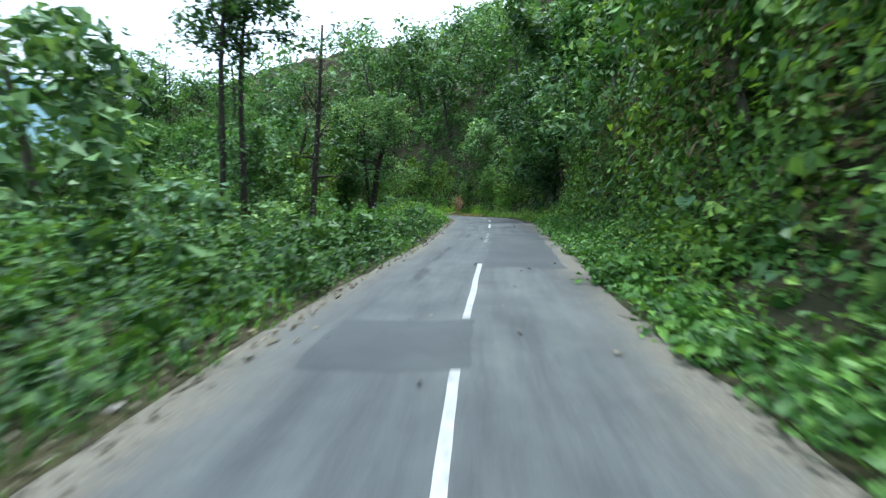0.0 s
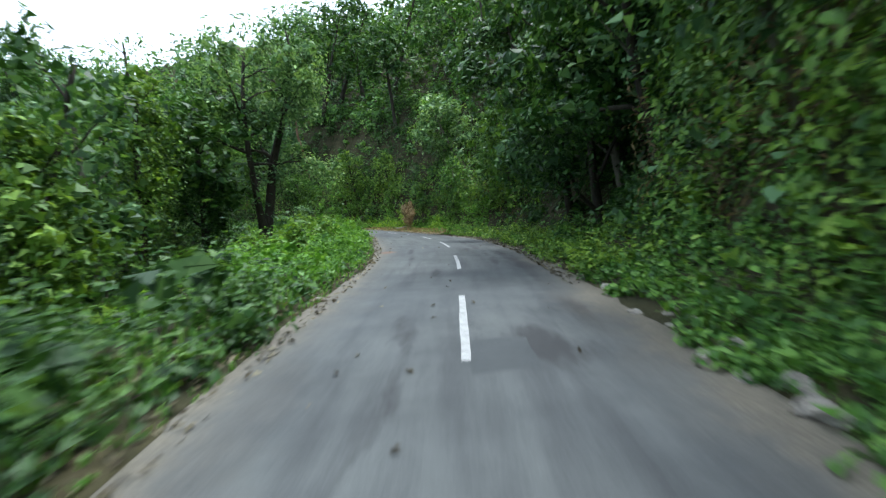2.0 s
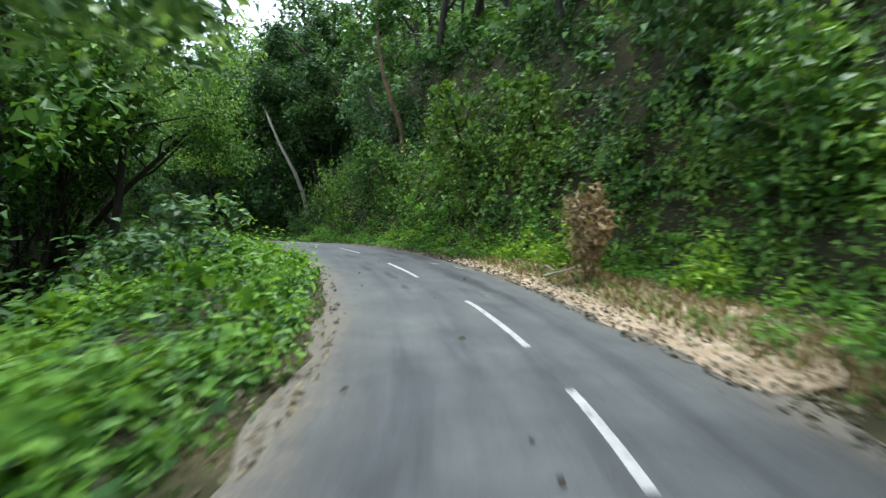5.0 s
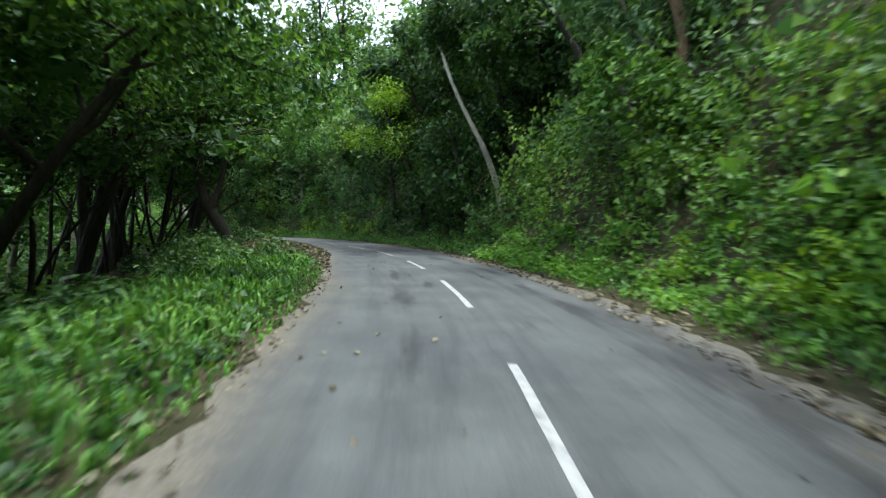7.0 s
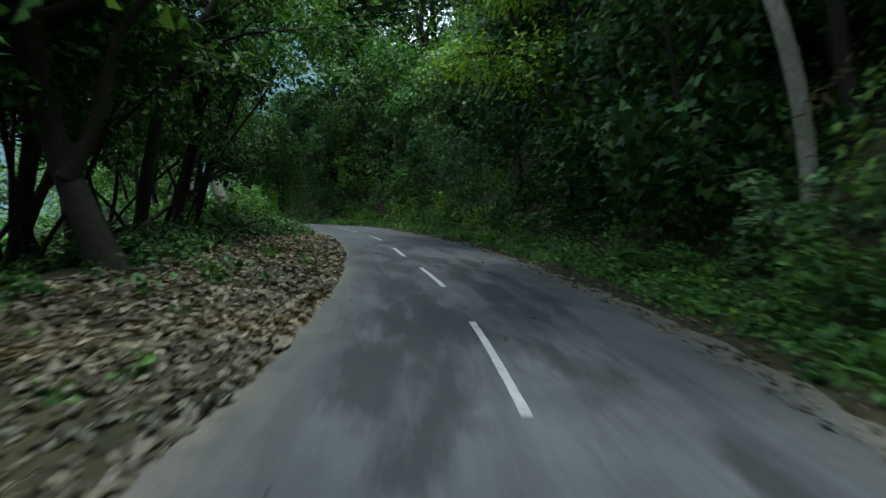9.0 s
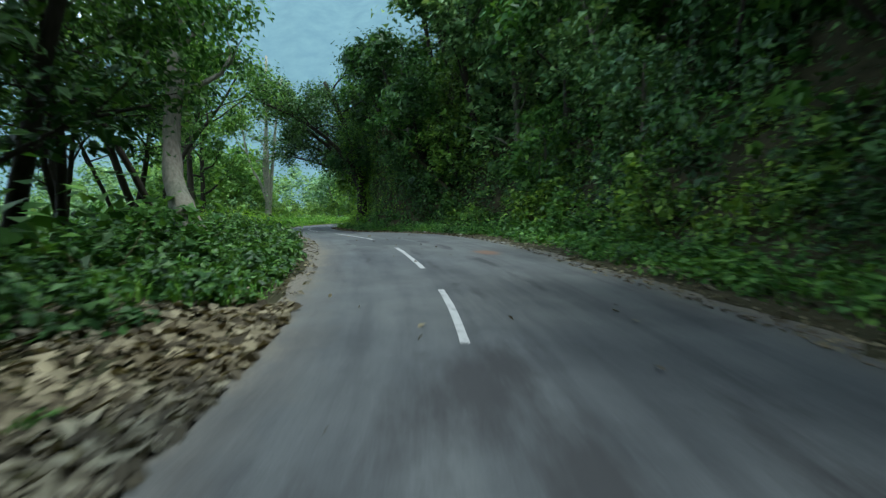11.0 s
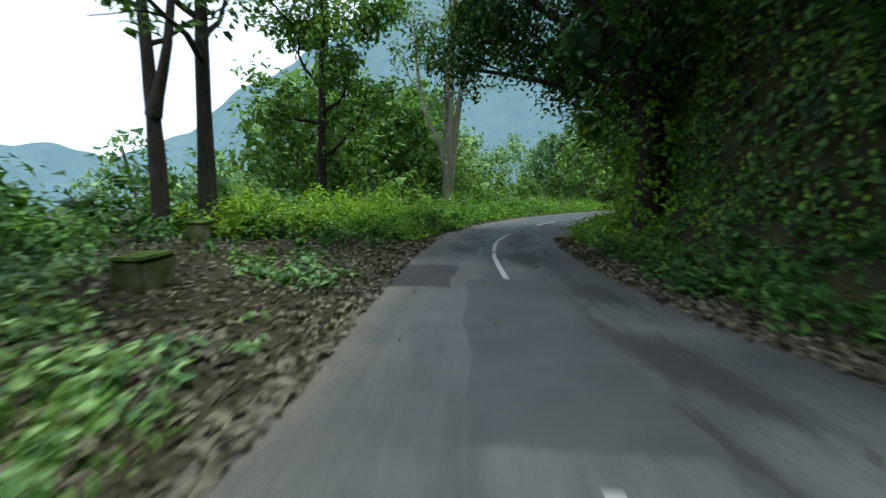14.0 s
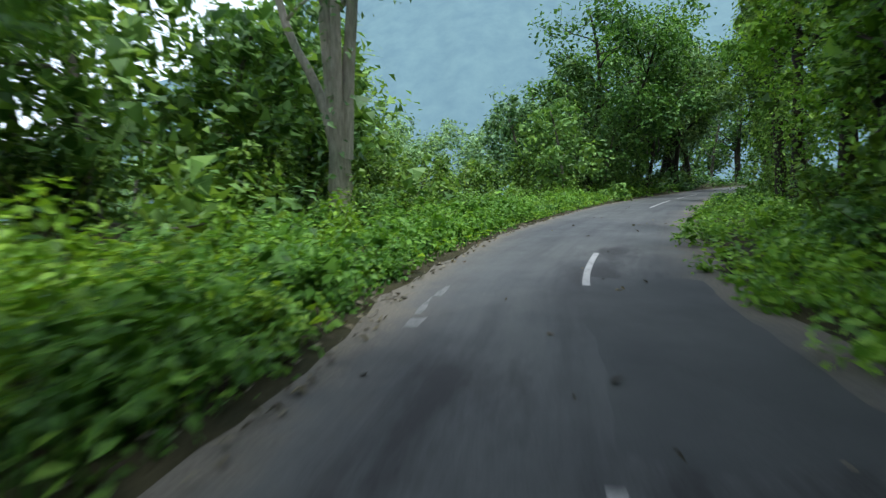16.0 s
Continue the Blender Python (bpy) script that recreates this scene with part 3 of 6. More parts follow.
def clump_leaves(rng, centres, radii, per, flat=0.75, hang=0.0, up=0.75):
    """Leaf places and facings in rounded clumps, denser towards their shells."""
    k = len(centres)
    dirs = rng.normal(size=(k, per, 3))
    dirs /= np.linalg.norm(dirs, axis=2)[..., None]
    rr = rng.random((k, per, 1)) ** 0.4
    pos = centres[:, None] + dirs * rr * np.asarray(radii)[:, None, None] * [1, 1, flat]
    pos[..., 2] -= hang * rng.random((k, per)) ** 2
    nrm = dirs * 0.6 + rng.normal(size=(k, per, 3)) * 0.4 + [0, 0, up]
    return pos.reshape(-1, 3), nrm.reshape(-1, 3)


def limb_set(rng, tr, rad, crown_from, limbs, spread, sides=6, twigs=3, rise=0.03, tilt=0.45):
    """Limbs off a trunk: the wood pieces and their tips."""
    wood, tips = [], []
    last = len(tr) - 1
    u = np.linspace(0, 1, last + 1)
    for k in range(limbs):
        t = crown_from + (0.97 - crown_from) * (k + rng.random() * 0.6) / limbs
        i = min(int(t * last), last - 1)
        p = tr[i] + (tr[i + 1] - tr[i]) * (t * last - i)
        a = k * 2.4 + rng.random() * 1.2
        reach = spread * (1.05 - 0.5 * max(0, t - 0.6) / 0.4) * (0.7 + 0.5 * rng.random())
        lb = branch_path(rng, p, (math.cos(a), math.sin(a), tilt + 0.5 * rng.random()), reach, 0.2, 6, rise)
        lr = np.linspace(np.interp(t, u, rad) * 0.55, 0.015, len(lb))
        wood.append(tube(lb, lr, sides))
        for j in (3, 4, 5)[:twigs]:
            sb = branch_path(rng, lb[j], rng.normal(size=3) * [1, 1, 0.5] + (lb[j] - lb[j - 1]) * 3, reach * 0.4, 0.25, 3)
            wood.append(tube(sb, np.linspace(lr[j] * 0.6, 0.01, len(sb)), 4))
            tips += [sb[-1], sb[1]]
        tips += [lb[-1], lb[4]]
    return wood, tips


def make_tree(trunk_paths, leaf, bark, seed, crown_from=0.45, limbs=7, spread=2.5, clumps=40, per=60, leaf_size=0.22, clump_r=0.8, flat=0.75, hang=0.0, vines=0,
              plain=False, fill=None, label="", sides=9, twigs=3, droop=0.35, vine_r=0.5, limb_tilt=0.45, vine_leaf=None, core=None):
    """A tree at the origin from its stems, each (points, radius at foot): an Empty with a trunk part and a crown part."""
    rng = np.random.default_rng(seed)
    top = new("tree")
    wood, tips = [], []
    for pts, r0 in trunk_paths:
        pts = np.asarray(pts, float)
        fine = []
        for a, b2 in zip(pts[:-1], pts[1:]):
            fine += [a + (b2 - a) * q for q in (0, 1 / 3, 2 / 3)]
        fine = np.array(fine + [pts[-1]])
        for _ in range(2):
            fine[1:-1] = 0.25 * fine[:-2] + 0.5 * fine[1:-1] + 0.25 * fine[2:]
        u = np.linspace(0, 1, len(fine))
        rad = r0 * (1 - 0.72 * u) + 0.015
        rad[0] *= 1.45
        rad[1] *= 1.15
        wood.append(tube(fine, rad, sides, 0.2, rng))
        w, tp = limb_set(rng, fine, rad, crown_from, limbs, spread, 6 if sides > 6 else 4, twigs, tilt=limb_tilt)
        wood += w
        tips += tp + [fine[-1]]
    v, f_ = join_parts(wood)
    part("trunk", mesh_from("trunk", v, f_, bark), top)
    tips = np.array(tips)
    pos = np.zeros((0, 3))
    nrm = np.zeros((0, 3))
    if clumps:
        pick = tips[rng.integers(0, len(tips), clumps)] + rng.normal(size=(clumps, 3)) * 0.25
        if fill:
            cz, rx, rz = fill
            d = rng.normal(size=(clumps, 3))
            d /= np.linalg.norm(d, axis=1)[:, None]
            ctr = np.array([fine[-1][0] * 0.7, fine[-1][1] * 0.7, cz])
            shell = ctr + d * (0.55 + 0.45 * rng.random((clumps, 1))) * [rx, rx, rz]
            pick = np.where(rng.random((clumps, 1)) < 0.75, shell, pick)
        pick_r = clump_r * (0.6 + 0.8 * rng.random(clumps))
        pos, nrm = clump_leaves(rng, pick, pick_r, per, flat, hang)
    if vines:
        h = rng.random(vines) * fine[-1][2] * 0.8
        a = rng.random(vines) * 6.28
        r_v = trunk_paths[-1][1] * 1.3 + vine_r * (rng.random(vines) ** 2 + 0.7 * np.sin(h * 2.1 + a * 2) ** 2)
        pv = np.stack([np.interp(h, fine[:, 2], fine[:, 0]) + np.cos(a) * r_v, np.interp(h, fine[:, 2], fine[:, 1]) + np.sin(a) * r_v, h], 1)
        nv = np.stack([np.cos(a), np.sin(a), 0.6 + 0 * a], 1) + rng.normal(size=(vines, 3)) * 0.4
        part("creeper", leaf_mesh("creeper", pv, nv, leaf_size * 0.85 * (0.6 + 0.7 * rng.random(vines)), rng, vine_leaf or leaf, 0.6, droop, plain), top)
    if len(pos):
        sz = leaf_size * (0.65 + 0.7 * rng.random(len(pos)))
        part("crown", leaf_mesh("crown", pos, nrm, sz, rng, leaf, 0.55, droop, plain, (pick, pick_r, flat) if (plain if core is None else core) else None), top)
    return tagged(top, label or "broad-leaved forest tree with a full green crown", "tree")


def straight(rng, h, bend=0.06, lean=(0, 0)):
    p = branch_path(rng, (0, 0, -0.5), (lean[0], lean[1], 1), h * 0.9 + 0.5, bend, 5, 0.02)
    return p


def forest_tree(seed, h, r, spread, leaf, bark, base=0.3, clumps=58, per=33, leaf_size=0.38, forks=1, vines=0, hang=0.0, label=""):
    rng_ = np.random.default_rng(seed)
    stems = [(straight(rng_, h * (1 - 0.12 * f), 0.07, rng_.normal(size=2) * 0.12 * (1 + f)), r * (1 - 0.25 * f)) for f in range(forks)]
    mid = h * (base + 1) / 2
    return make_tree(stems, leaf, bark, seed, base, 4, spread, clumps, per, leaf_size, spread * 0.34, 0.75, hang, vines, True, (mid, spread * 0.85, (h - h * base) * 0.5), label, 5, 0)


def ground_at(s, lat):
    x, y = road_xy(s, lat)
    return float(x), float(y), float(ground_z(np.array([x]), np.array([y]))[0])


KINDS = [
    forest_tree(1, 9.5, 0.2, 3.3, LEAF_MID, BARK_GREY, 0.2),
    forest_tree(2, 12, 0.24, 3.5, LEAF_DARK, BARK_DARK, 0.3, 66),
    forest_tree(3, 8, 0.16, 3.1, LEAF_BLUE, BARK_GREY, 0.15, 56, 33, 0.34, hang=0.5),
    forest_tree(4, 13.5, 0.26, 4.0, LEAF_MID, BARK_DARK, 0.35, 70, 33, 0.38, 2),
    forest_tree(5, 6.5, 0.14, 2.5, LEAF_VINE, BARK_DARK, 0.08, 56, 33, 0.29, vines=200, hang=0.9, label="small tree draped in climbing vines"),
    forest_tree(6, 11, 0.2, 3.4, LEAF_BLUE, BARK_GREY, 0.15, 68, 33, 0.36, vines=200, hang=0.6, label="forest tree with a trunk wrapped in creepers"),
    forest_tree(7, 10, 0.18, 3.6, LEAF_DARK, BARK_DARK, 0.4, 60, 33, 0.36),
    forest_tree(8, 5, 0.1, 2.3, LEAF_MID, BARK_GREY, 0.03, 48, 44, 0.28, label="young tree leafy down to the ground"),
    forest_tree(9, 8.5, 0.15, 2.9, LEAF_DARK, BARK_DARK, 0.05, 74, 33, 0.29, hang=0.6, label="dark bushy tree leafy down to the ground"),
    forest_tree(10, 6.5, 0.13, 3.0, LEAF_LIGHT, BARK_GREY, 0.05, 70, 33, 0.30, hang=0.5, label="lush bushy tree at the clearing's edge"),
    forest_tree(11, 11, 0.18, 3.6, LEAF_MID, BARK_DARK, 0.45, 110, 60, 0.22, label="tall dark-stemmed tree with a high leafy crown"),
]
rng = np.random.default_rng(77)
taken = []
DEEP = []


def stand(tree, s, lat, turn=0.0, tilt=0.0, sink=0.1):
    """The pose of a tree on the ground there; tilt: degrees by which it leans over the road."""
    x, y, z = ground_at(s, lat)
    t = Vector((float(at_s(s, TAN[:, 0])), float(at_s(s, TAN[:, 1])), 0))
    return Matrix.Translation((x, y, z - sink)) @ Matrix.Rotation(radians(-tilt if lat > 0 else tilt), 4, t) @ Matrix.Rotation(radians(turn), 4, "Z")


def in_clearing(x, y, thin=False):
    """Open ground: the low vine-grown flat past the corner, and the gap inside the wood's bend."""
    for ex, ey, h0, h1, d0, d1 in ((-64.0, 82.9, 72.0, 87.0, 13, 72), (-15.4, 68.4, 66.5, 77.0 if thin else 84.0, 9, 34 if thin else 46), (-50.0, 81.5, 106.0, 136.0, 7, 42)):
        d = math.hypot(x - ex, y - ey)
        h = math.degrees(math.atan2(-(x - ex), y - ey))
        if h0 < h < h1 and d0 < d < d1:
            return True
    return False


def place(kind, s, lat, size=1.0, tilt=0.0, group="forest trees"):
    x, y = road_xy(s, lat)
    taken.append((x, y))
    # dark-leaved kinds on this stretch put the wood's shade into leaf colour
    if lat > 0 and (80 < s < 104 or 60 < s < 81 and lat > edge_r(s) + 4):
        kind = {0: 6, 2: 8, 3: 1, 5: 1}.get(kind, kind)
    m_ = stand(None, s, lat, rng.random() * 360, tilt + rng.normal() * 3)
    size3 = (size * (0.9 + 0.25 * rng.random()), size * (0.9 + 0.25 * rng.random()), size)
    if in_clearing(x, y) or (75 < s < 86 and 0 < lat < 8.8):
        return None
    if lat > edge_r(s) + 6.5 or lat < -13.5:
        DEEP.append((kind, m_ @ Matrix.Diagonal((*size3, 1))))
        return None
    c = copy_thing(KINDS[kind], m_)
    c.scale = size3
    return tagged(c, group=group)


def deep_wood():
    """The trees deep in the forest, joined into one mesh."""
    bm = bmesh.new()
    slots = []
    for kind, m_ in DEEP:
        for child in KINDS[kind].children:
            me = child.data.copy()
            if child.name.startswith("crown"):
                thin = bmesh.new()
                thin.from_mesh(me)
                bmesh.ops.delete(thin, geom=[v_ for k_, v_ in enumerate(thin.verts) if (k_ // 3) % 5 > 1], context="VERTS")
                thin.to_mesh(me)
                thin.free()
            me.transform(m_)
            if me.materials[0] not in slots:
                slots.append(me.materials[0])
            me.polygons.foreach_set("material_index", np.full(len(me.polygons), slots.index(me.materials[0]), np.int32))
            bm.from_mesh(me)
            bpy.data.meshes.remove(me)
    me = bpy.data.meshes.new("deep_forest")
    bm.to_mesh(me)
    bm.free()
    for s_ in slots:
        me.materials.append(s_)
    return tagged(new("deep_forest", me), "trees standing close together deep in the forest", "forest", kind="stuff")


def clear_of(x, y, gap):
    return all((x - a) ** 2 + (y - b3) ** 2 > gap * gap for a, b3 in taken)


def wood(count, s_range, lat_fn, kinds, sizes, gap, tilt=0.0):
    made, tries = 0, 0
    while made < count and tries < count * 30:
        tries += 1
        s = rng.uniform(*s_range)
        lat = lat_fn(s)
        x, y = road_xy(s, lat)
        if clear_of(x, y, gap):
            place(int(rng.choice(kinds)), s, lat, rng.uniform(*sizes), tilt)
            made += 1


def edge_r(s):
    return float(at_s(s, WR) + np.interp(s, *FOOT))


# the templates themselves stand high on the hill
for i, k in enumerate(KINDS):
    s_, l_ = 6 + 12 * i, 19 + 2 * (i % 3)
    taken.append(tuple(road_xy(s_, l_)))
    k.matrix_basis = stand(k, s_, l_)
    tagged(k, group="forest trees")

# low trees on the bank, taller ones up the hill
wood(44, (6, 134), lambda s: edge_r(s) + rng.uniform(1.2, 4.2), [0, 2, 4, 4, 5, 7], (0.6, 0.9), 2.2, 8)
wood(56, (-2, 140), lambda s: edge_r(s) + 4.5 + 16 * rng.random() ** 1.2, [0, 1, 2, 3, 5, 6], (0.95, 1.25), 2.8)
# the valley side
wood(44, (-4, 66), lambda s: -(6.8 + np.interp(s, [18, 24, 66], [2.6, 3.6, 3.6]) + 20 * rng.random() ** 1.2), [0, 1, 2, 4, 5, 6], (0.8, 1.15), 2.9)
wood(13, (60, 112), lambda s: -(12 + 18 * rng.random()), [1, 3, 6, 0, 2], (0.75, 1.0), 3.3)
wood(9, (66, 100), lambda s: -(9.5 + 4 * rng.random()), [10], (1.0, 1.15), 2.6, 3)
wood(12, (133, 147), lambda s: -(10.2 + 8 * rng.random()), [9, 9, 9, 9], (0.95, 1.35), 2.4)
wood(9, (172, 179), lambda s: -(3.8 + 5 * rng.random()), [1, 3, 0], (1.0, 1.2), 2.4)
wood(5, (127, 133), lambda s: -(11 + 6 * rng.random()), [7, 4, 7], (0.6, 0.8), 2.2)
wood(22, (140, 172), lambda s: -(6.5 + 16 * rng.random() ** 1.2), [0, 2, 4, 5, 5, 2], (0.65, 0.9), 2.7)
wood(10, (152, 178), lambda s: -(4.8 + 5 * rng.random()), [9, 4, 9], (0.7, 1.0), 2.4)
wood(24, (128, 165), lambda s: -(17 + 26 * rng.random()), [0, 2, 5, 5, 9], (1.0, 1.35), 3.2)
wood(14, (142, 172), lambda s: -(5.5 + 3.0 * rng.random()), [4, 7, 4], (0.28, 0.4), 1.8)
wood(9, (129.5, 142), lambda s: edge_r(s) + 1.2 + 3.5 * rng.random(), [10, 10, 10, 10], (0.7, 0.95), 1.7, 6)
wood(14, (140, 176), lambda s: edge_r(s) + 1 + 11 * rng.random(), [0, 2, 3, 5], (1.0, 1.25), 2.8, 5)
# the dark wood above the hollows in the bank, its shade partly leaf colour
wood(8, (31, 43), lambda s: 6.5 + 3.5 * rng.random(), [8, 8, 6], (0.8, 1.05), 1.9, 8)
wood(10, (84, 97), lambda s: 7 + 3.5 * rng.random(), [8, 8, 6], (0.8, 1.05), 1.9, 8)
wood(7, (98, 120), lambda s: 8.0 + 3.5 * rng.random(), [2, 5, 0], (0.75, 1.0), 2.2, 5)
wood(8, (90, 126), lambda s: 9 + 8 * rng.random(), [3, 1], (1.25, 1.45), 2.6, 4)


for i in range(9):
    x_, y_ = -119 + 1.8 * (i % 5), 118 + 2.2 * (i % 5)
    x_, y_ = x_ - 5 * (i // 5), y_ + 3.5 * (i // 5)
    z_ = float(ground_z(np.array([x_]), np.array([y_]))[0])
    DEEP.append(((1, 0, 3)[i % 3], Matrix.Translation((x_, y_, z_ - 0.3)) @ Matrix.Rotation(i * 1.7, 4, "Z") @ Matrix.Scale(1.1, 4)))
deep_wood()


# ---- trees that stand out by the road ----
def hero(tree, s, lat, turn=0.0, tilt=0.0, label=""):
    tree.matrix_basis = stand(tree, s, lat, turn, tilt)
    taken.append(tuple(road_xy(s, lat)))
    return tagged(tree, label)


def aim(s):
    """The turn that sets a tree's own x axis to the right of the road and y along it."""
    return math.degrees(math.atan2(float(at_s(s, RIGHT[:, 1])), float(at_s(s, RIGHT[:, 0]))))


# big pale-leaved tree inside the first bend
t = make_tree([([(0, 0, -0.5), (0.3, 0.2, 3), (0.2, -0.4, 6), (0.9, -0.6, 9), (0.8, -1.0, 12)], 0.32), ([(0.1, 0, 1.5), (-0.8, -0.8, 4.5), (-1.6, -1.6, 8), (-1.7, -2.0, 11)], 0.2)],
              LEAF_BLUE, BARK_DARK, 201, 0.4, 9, 3.8, 96, 84, 0.22, 0.95, 0.7, 0.6, 200, core=True)
hero(t, 50.5, -7.8, aim(50.5), 4, "large tree with pale drooping foliage inside the road's bend")
# vine-hung tree left of it
t = make_tree([([(0, 0, -0.5), (0.2, 0.1, 4), (-0.2, 0.2, 8), (0.1, 0.2, 12)], 0.28)], LEAF_VINE, BARK_DARK, 202, 0.15, 9, 2.0, 70, 70, 0.22, 0.75, 0.9, 1.2, 1600, vine_r=0.9, core=True)
hero(t, 62, -13.5, 0, 0, "tall tree wholly draped in hanging vines")
# thin twin stems with high crowns, and a dead trunk in dry creepers
for i, (s_, l_, h) in enumerate(((17.0, -9.2, 11.5), (17.9, -8.9, 11))):
    t = make_tree([([(0, 0, -1), (0.1, 0, h * 0.35), (-0.1, 0.1, h * 0.7), (0.2, 0, h)], 0.13)], LEAF_DARK, BARK_DARK, 210 + i, 0.72, 7, 2.4, 34, 46, 0.22, 0.7, 0.6, 0.2, 500)
    hero(t, s_, l_, 40 * i, 0, "slender dark-stemmed tree with a high thin crown")
t = make_tree([([(0, 0, -1), (0.1, 0.1, 4), (0.4, 0, 8), (0.5, 0.2, 12)], 0.17)], LEAF_DRY, BARK_DARK, 214, 0.35, 9, 1.3, 16, 22, 0.16, 0.5, 0.8, 0.5, 500, vine_r=0.3)
hero(t, 24.3, -8.6, 0, 0, "dead trunk hung with dry brown creepers")
# columns of vines on the valley side
for i, (s_, l_, h) in enumerate(((22.9, -11.0, 7.0), (40.5, -12.0, 9.5), (47.5, -10.6, 6.0), (33, -12.5, 8.0))):
    t = make_tree([([(0, 0, -2), (0.15, 0.1, h * 0.4), (-0.1, 0.2, h * 0.75), (0.1, 0.1, h)], 0.2)], LEAF_VINE if i % 2 else LEAF_DARK, BARK_DARK, 640 + i, 0.12, 8, 1.5, 60, 64, 0.18, 0.6, 1.0, 1.4, 2200, vine_r=0.85, core=True)
    hero(t, s_, l_, 50 * i, 0, "tree smothered to a column by hanging vines")
# leaning pale stems on the hill side
t = make_tree([([(0.2, 0, -0.3), (-0.1, 0, 1.6), (-1.2, -0.4, 3.6), (-1.75, -0.2, 4.6), (-2.4, 0.6, 6.6), (-2.4, 2.0, 8.6), (-2.2, 3.6, 10.5)], 0.15)], LEAF_DARK, BARK_PALE, 220, 0.8, 6, 2.6, 40, 60, 0.24, 0.8)
hero(t, 84.0, 6.8, aim(84), 0, "slim pale trunk leaning over the road from the bank")
t = make_tree([([(0.2, 0.2, -0.3), (0, 0, 1.9), (-0.65, -0.2, 2.9), (-1.2, -0.4, 3.9), (-1.6, -0.4, 4.9), (-2.1, -0.8, 6.9), (-2.2, -1, 10)], 0.16)], LEAF_MID, bark_mat("bark_reddish", (0.12, 0.075, 0.05), (0.26, 0.17, 0.12)), 221, 0.7, 6, 2.4, 40, 60, 0.24, 0.8)
hero(t, 73.2, 7.1, aim(73.2), 0, "slim reddish trunk leaning out of the high bank")
# dark crooked tree on the valley side
t = make_tree([([(0, 0, -0.4), (-0.85, 0.5, 0.9), (-1.4, 0.95, 1.9), (-1.7, 0.9, 2.9), (-1.6, 0.2, 4.6), (-1.5, -0.4, 6.2), (-1.4, -1.0, 9)], 0.27), ([(-1.2, 0.7, 1.6), (-0.75, 0.9, 2.8), (-0.6, 0.9, 4.2), (0.5, 0.8, 5.4), (2.0, 0.8, 6.2)], 0.12)],
              LEAF_MID, BARK_DARK, 222, 0.6, 8, 3.4, 40, 60, 0.24, 0.85)
hero(t, 84.5, -5.2, aim(84.5), 0, "dark crooked tree bending away at the road's edge")
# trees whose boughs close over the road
# added dark-leaved ones deepen the hollows' shade; the lime one carries the backlight
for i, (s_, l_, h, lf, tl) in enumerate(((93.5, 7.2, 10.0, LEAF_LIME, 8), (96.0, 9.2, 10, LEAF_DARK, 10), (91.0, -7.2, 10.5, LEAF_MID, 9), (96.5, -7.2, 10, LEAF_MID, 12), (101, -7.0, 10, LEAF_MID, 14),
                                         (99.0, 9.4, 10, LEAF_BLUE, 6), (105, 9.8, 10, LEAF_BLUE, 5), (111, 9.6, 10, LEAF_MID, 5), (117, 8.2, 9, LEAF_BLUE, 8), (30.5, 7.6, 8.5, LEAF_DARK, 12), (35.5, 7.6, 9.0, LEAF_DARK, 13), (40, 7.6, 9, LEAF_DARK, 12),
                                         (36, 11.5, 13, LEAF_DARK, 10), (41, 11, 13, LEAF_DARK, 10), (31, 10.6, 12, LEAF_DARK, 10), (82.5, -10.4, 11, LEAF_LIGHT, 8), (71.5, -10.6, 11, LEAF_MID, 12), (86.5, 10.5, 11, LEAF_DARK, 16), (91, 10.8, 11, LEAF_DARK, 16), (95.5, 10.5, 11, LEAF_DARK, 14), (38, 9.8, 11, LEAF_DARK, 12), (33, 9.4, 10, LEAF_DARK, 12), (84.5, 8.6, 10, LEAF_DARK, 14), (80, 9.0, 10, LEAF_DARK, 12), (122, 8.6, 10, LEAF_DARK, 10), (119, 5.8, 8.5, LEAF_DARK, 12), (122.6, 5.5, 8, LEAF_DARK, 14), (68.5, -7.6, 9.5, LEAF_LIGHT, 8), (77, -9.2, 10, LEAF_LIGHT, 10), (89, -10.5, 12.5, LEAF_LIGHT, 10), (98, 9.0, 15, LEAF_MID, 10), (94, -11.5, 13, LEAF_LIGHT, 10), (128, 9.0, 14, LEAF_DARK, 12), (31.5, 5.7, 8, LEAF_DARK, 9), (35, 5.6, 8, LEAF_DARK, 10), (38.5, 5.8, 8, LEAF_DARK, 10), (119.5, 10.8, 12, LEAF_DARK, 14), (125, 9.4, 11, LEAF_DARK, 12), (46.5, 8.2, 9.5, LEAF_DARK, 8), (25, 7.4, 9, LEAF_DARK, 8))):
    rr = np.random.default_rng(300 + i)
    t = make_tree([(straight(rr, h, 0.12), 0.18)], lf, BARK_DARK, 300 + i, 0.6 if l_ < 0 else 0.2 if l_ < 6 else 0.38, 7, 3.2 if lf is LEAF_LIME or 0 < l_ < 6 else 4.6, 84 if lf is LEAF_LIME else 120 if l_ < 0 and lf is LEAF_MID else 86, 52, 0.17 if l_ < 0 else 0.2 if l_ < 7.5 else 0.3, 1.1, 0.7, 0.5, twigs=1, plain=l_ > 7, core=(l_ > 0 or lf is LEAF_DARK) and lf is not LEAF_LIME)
    hero(t, s_, l_, 37 * i, tl, "tree leaning out with boughs over the road")
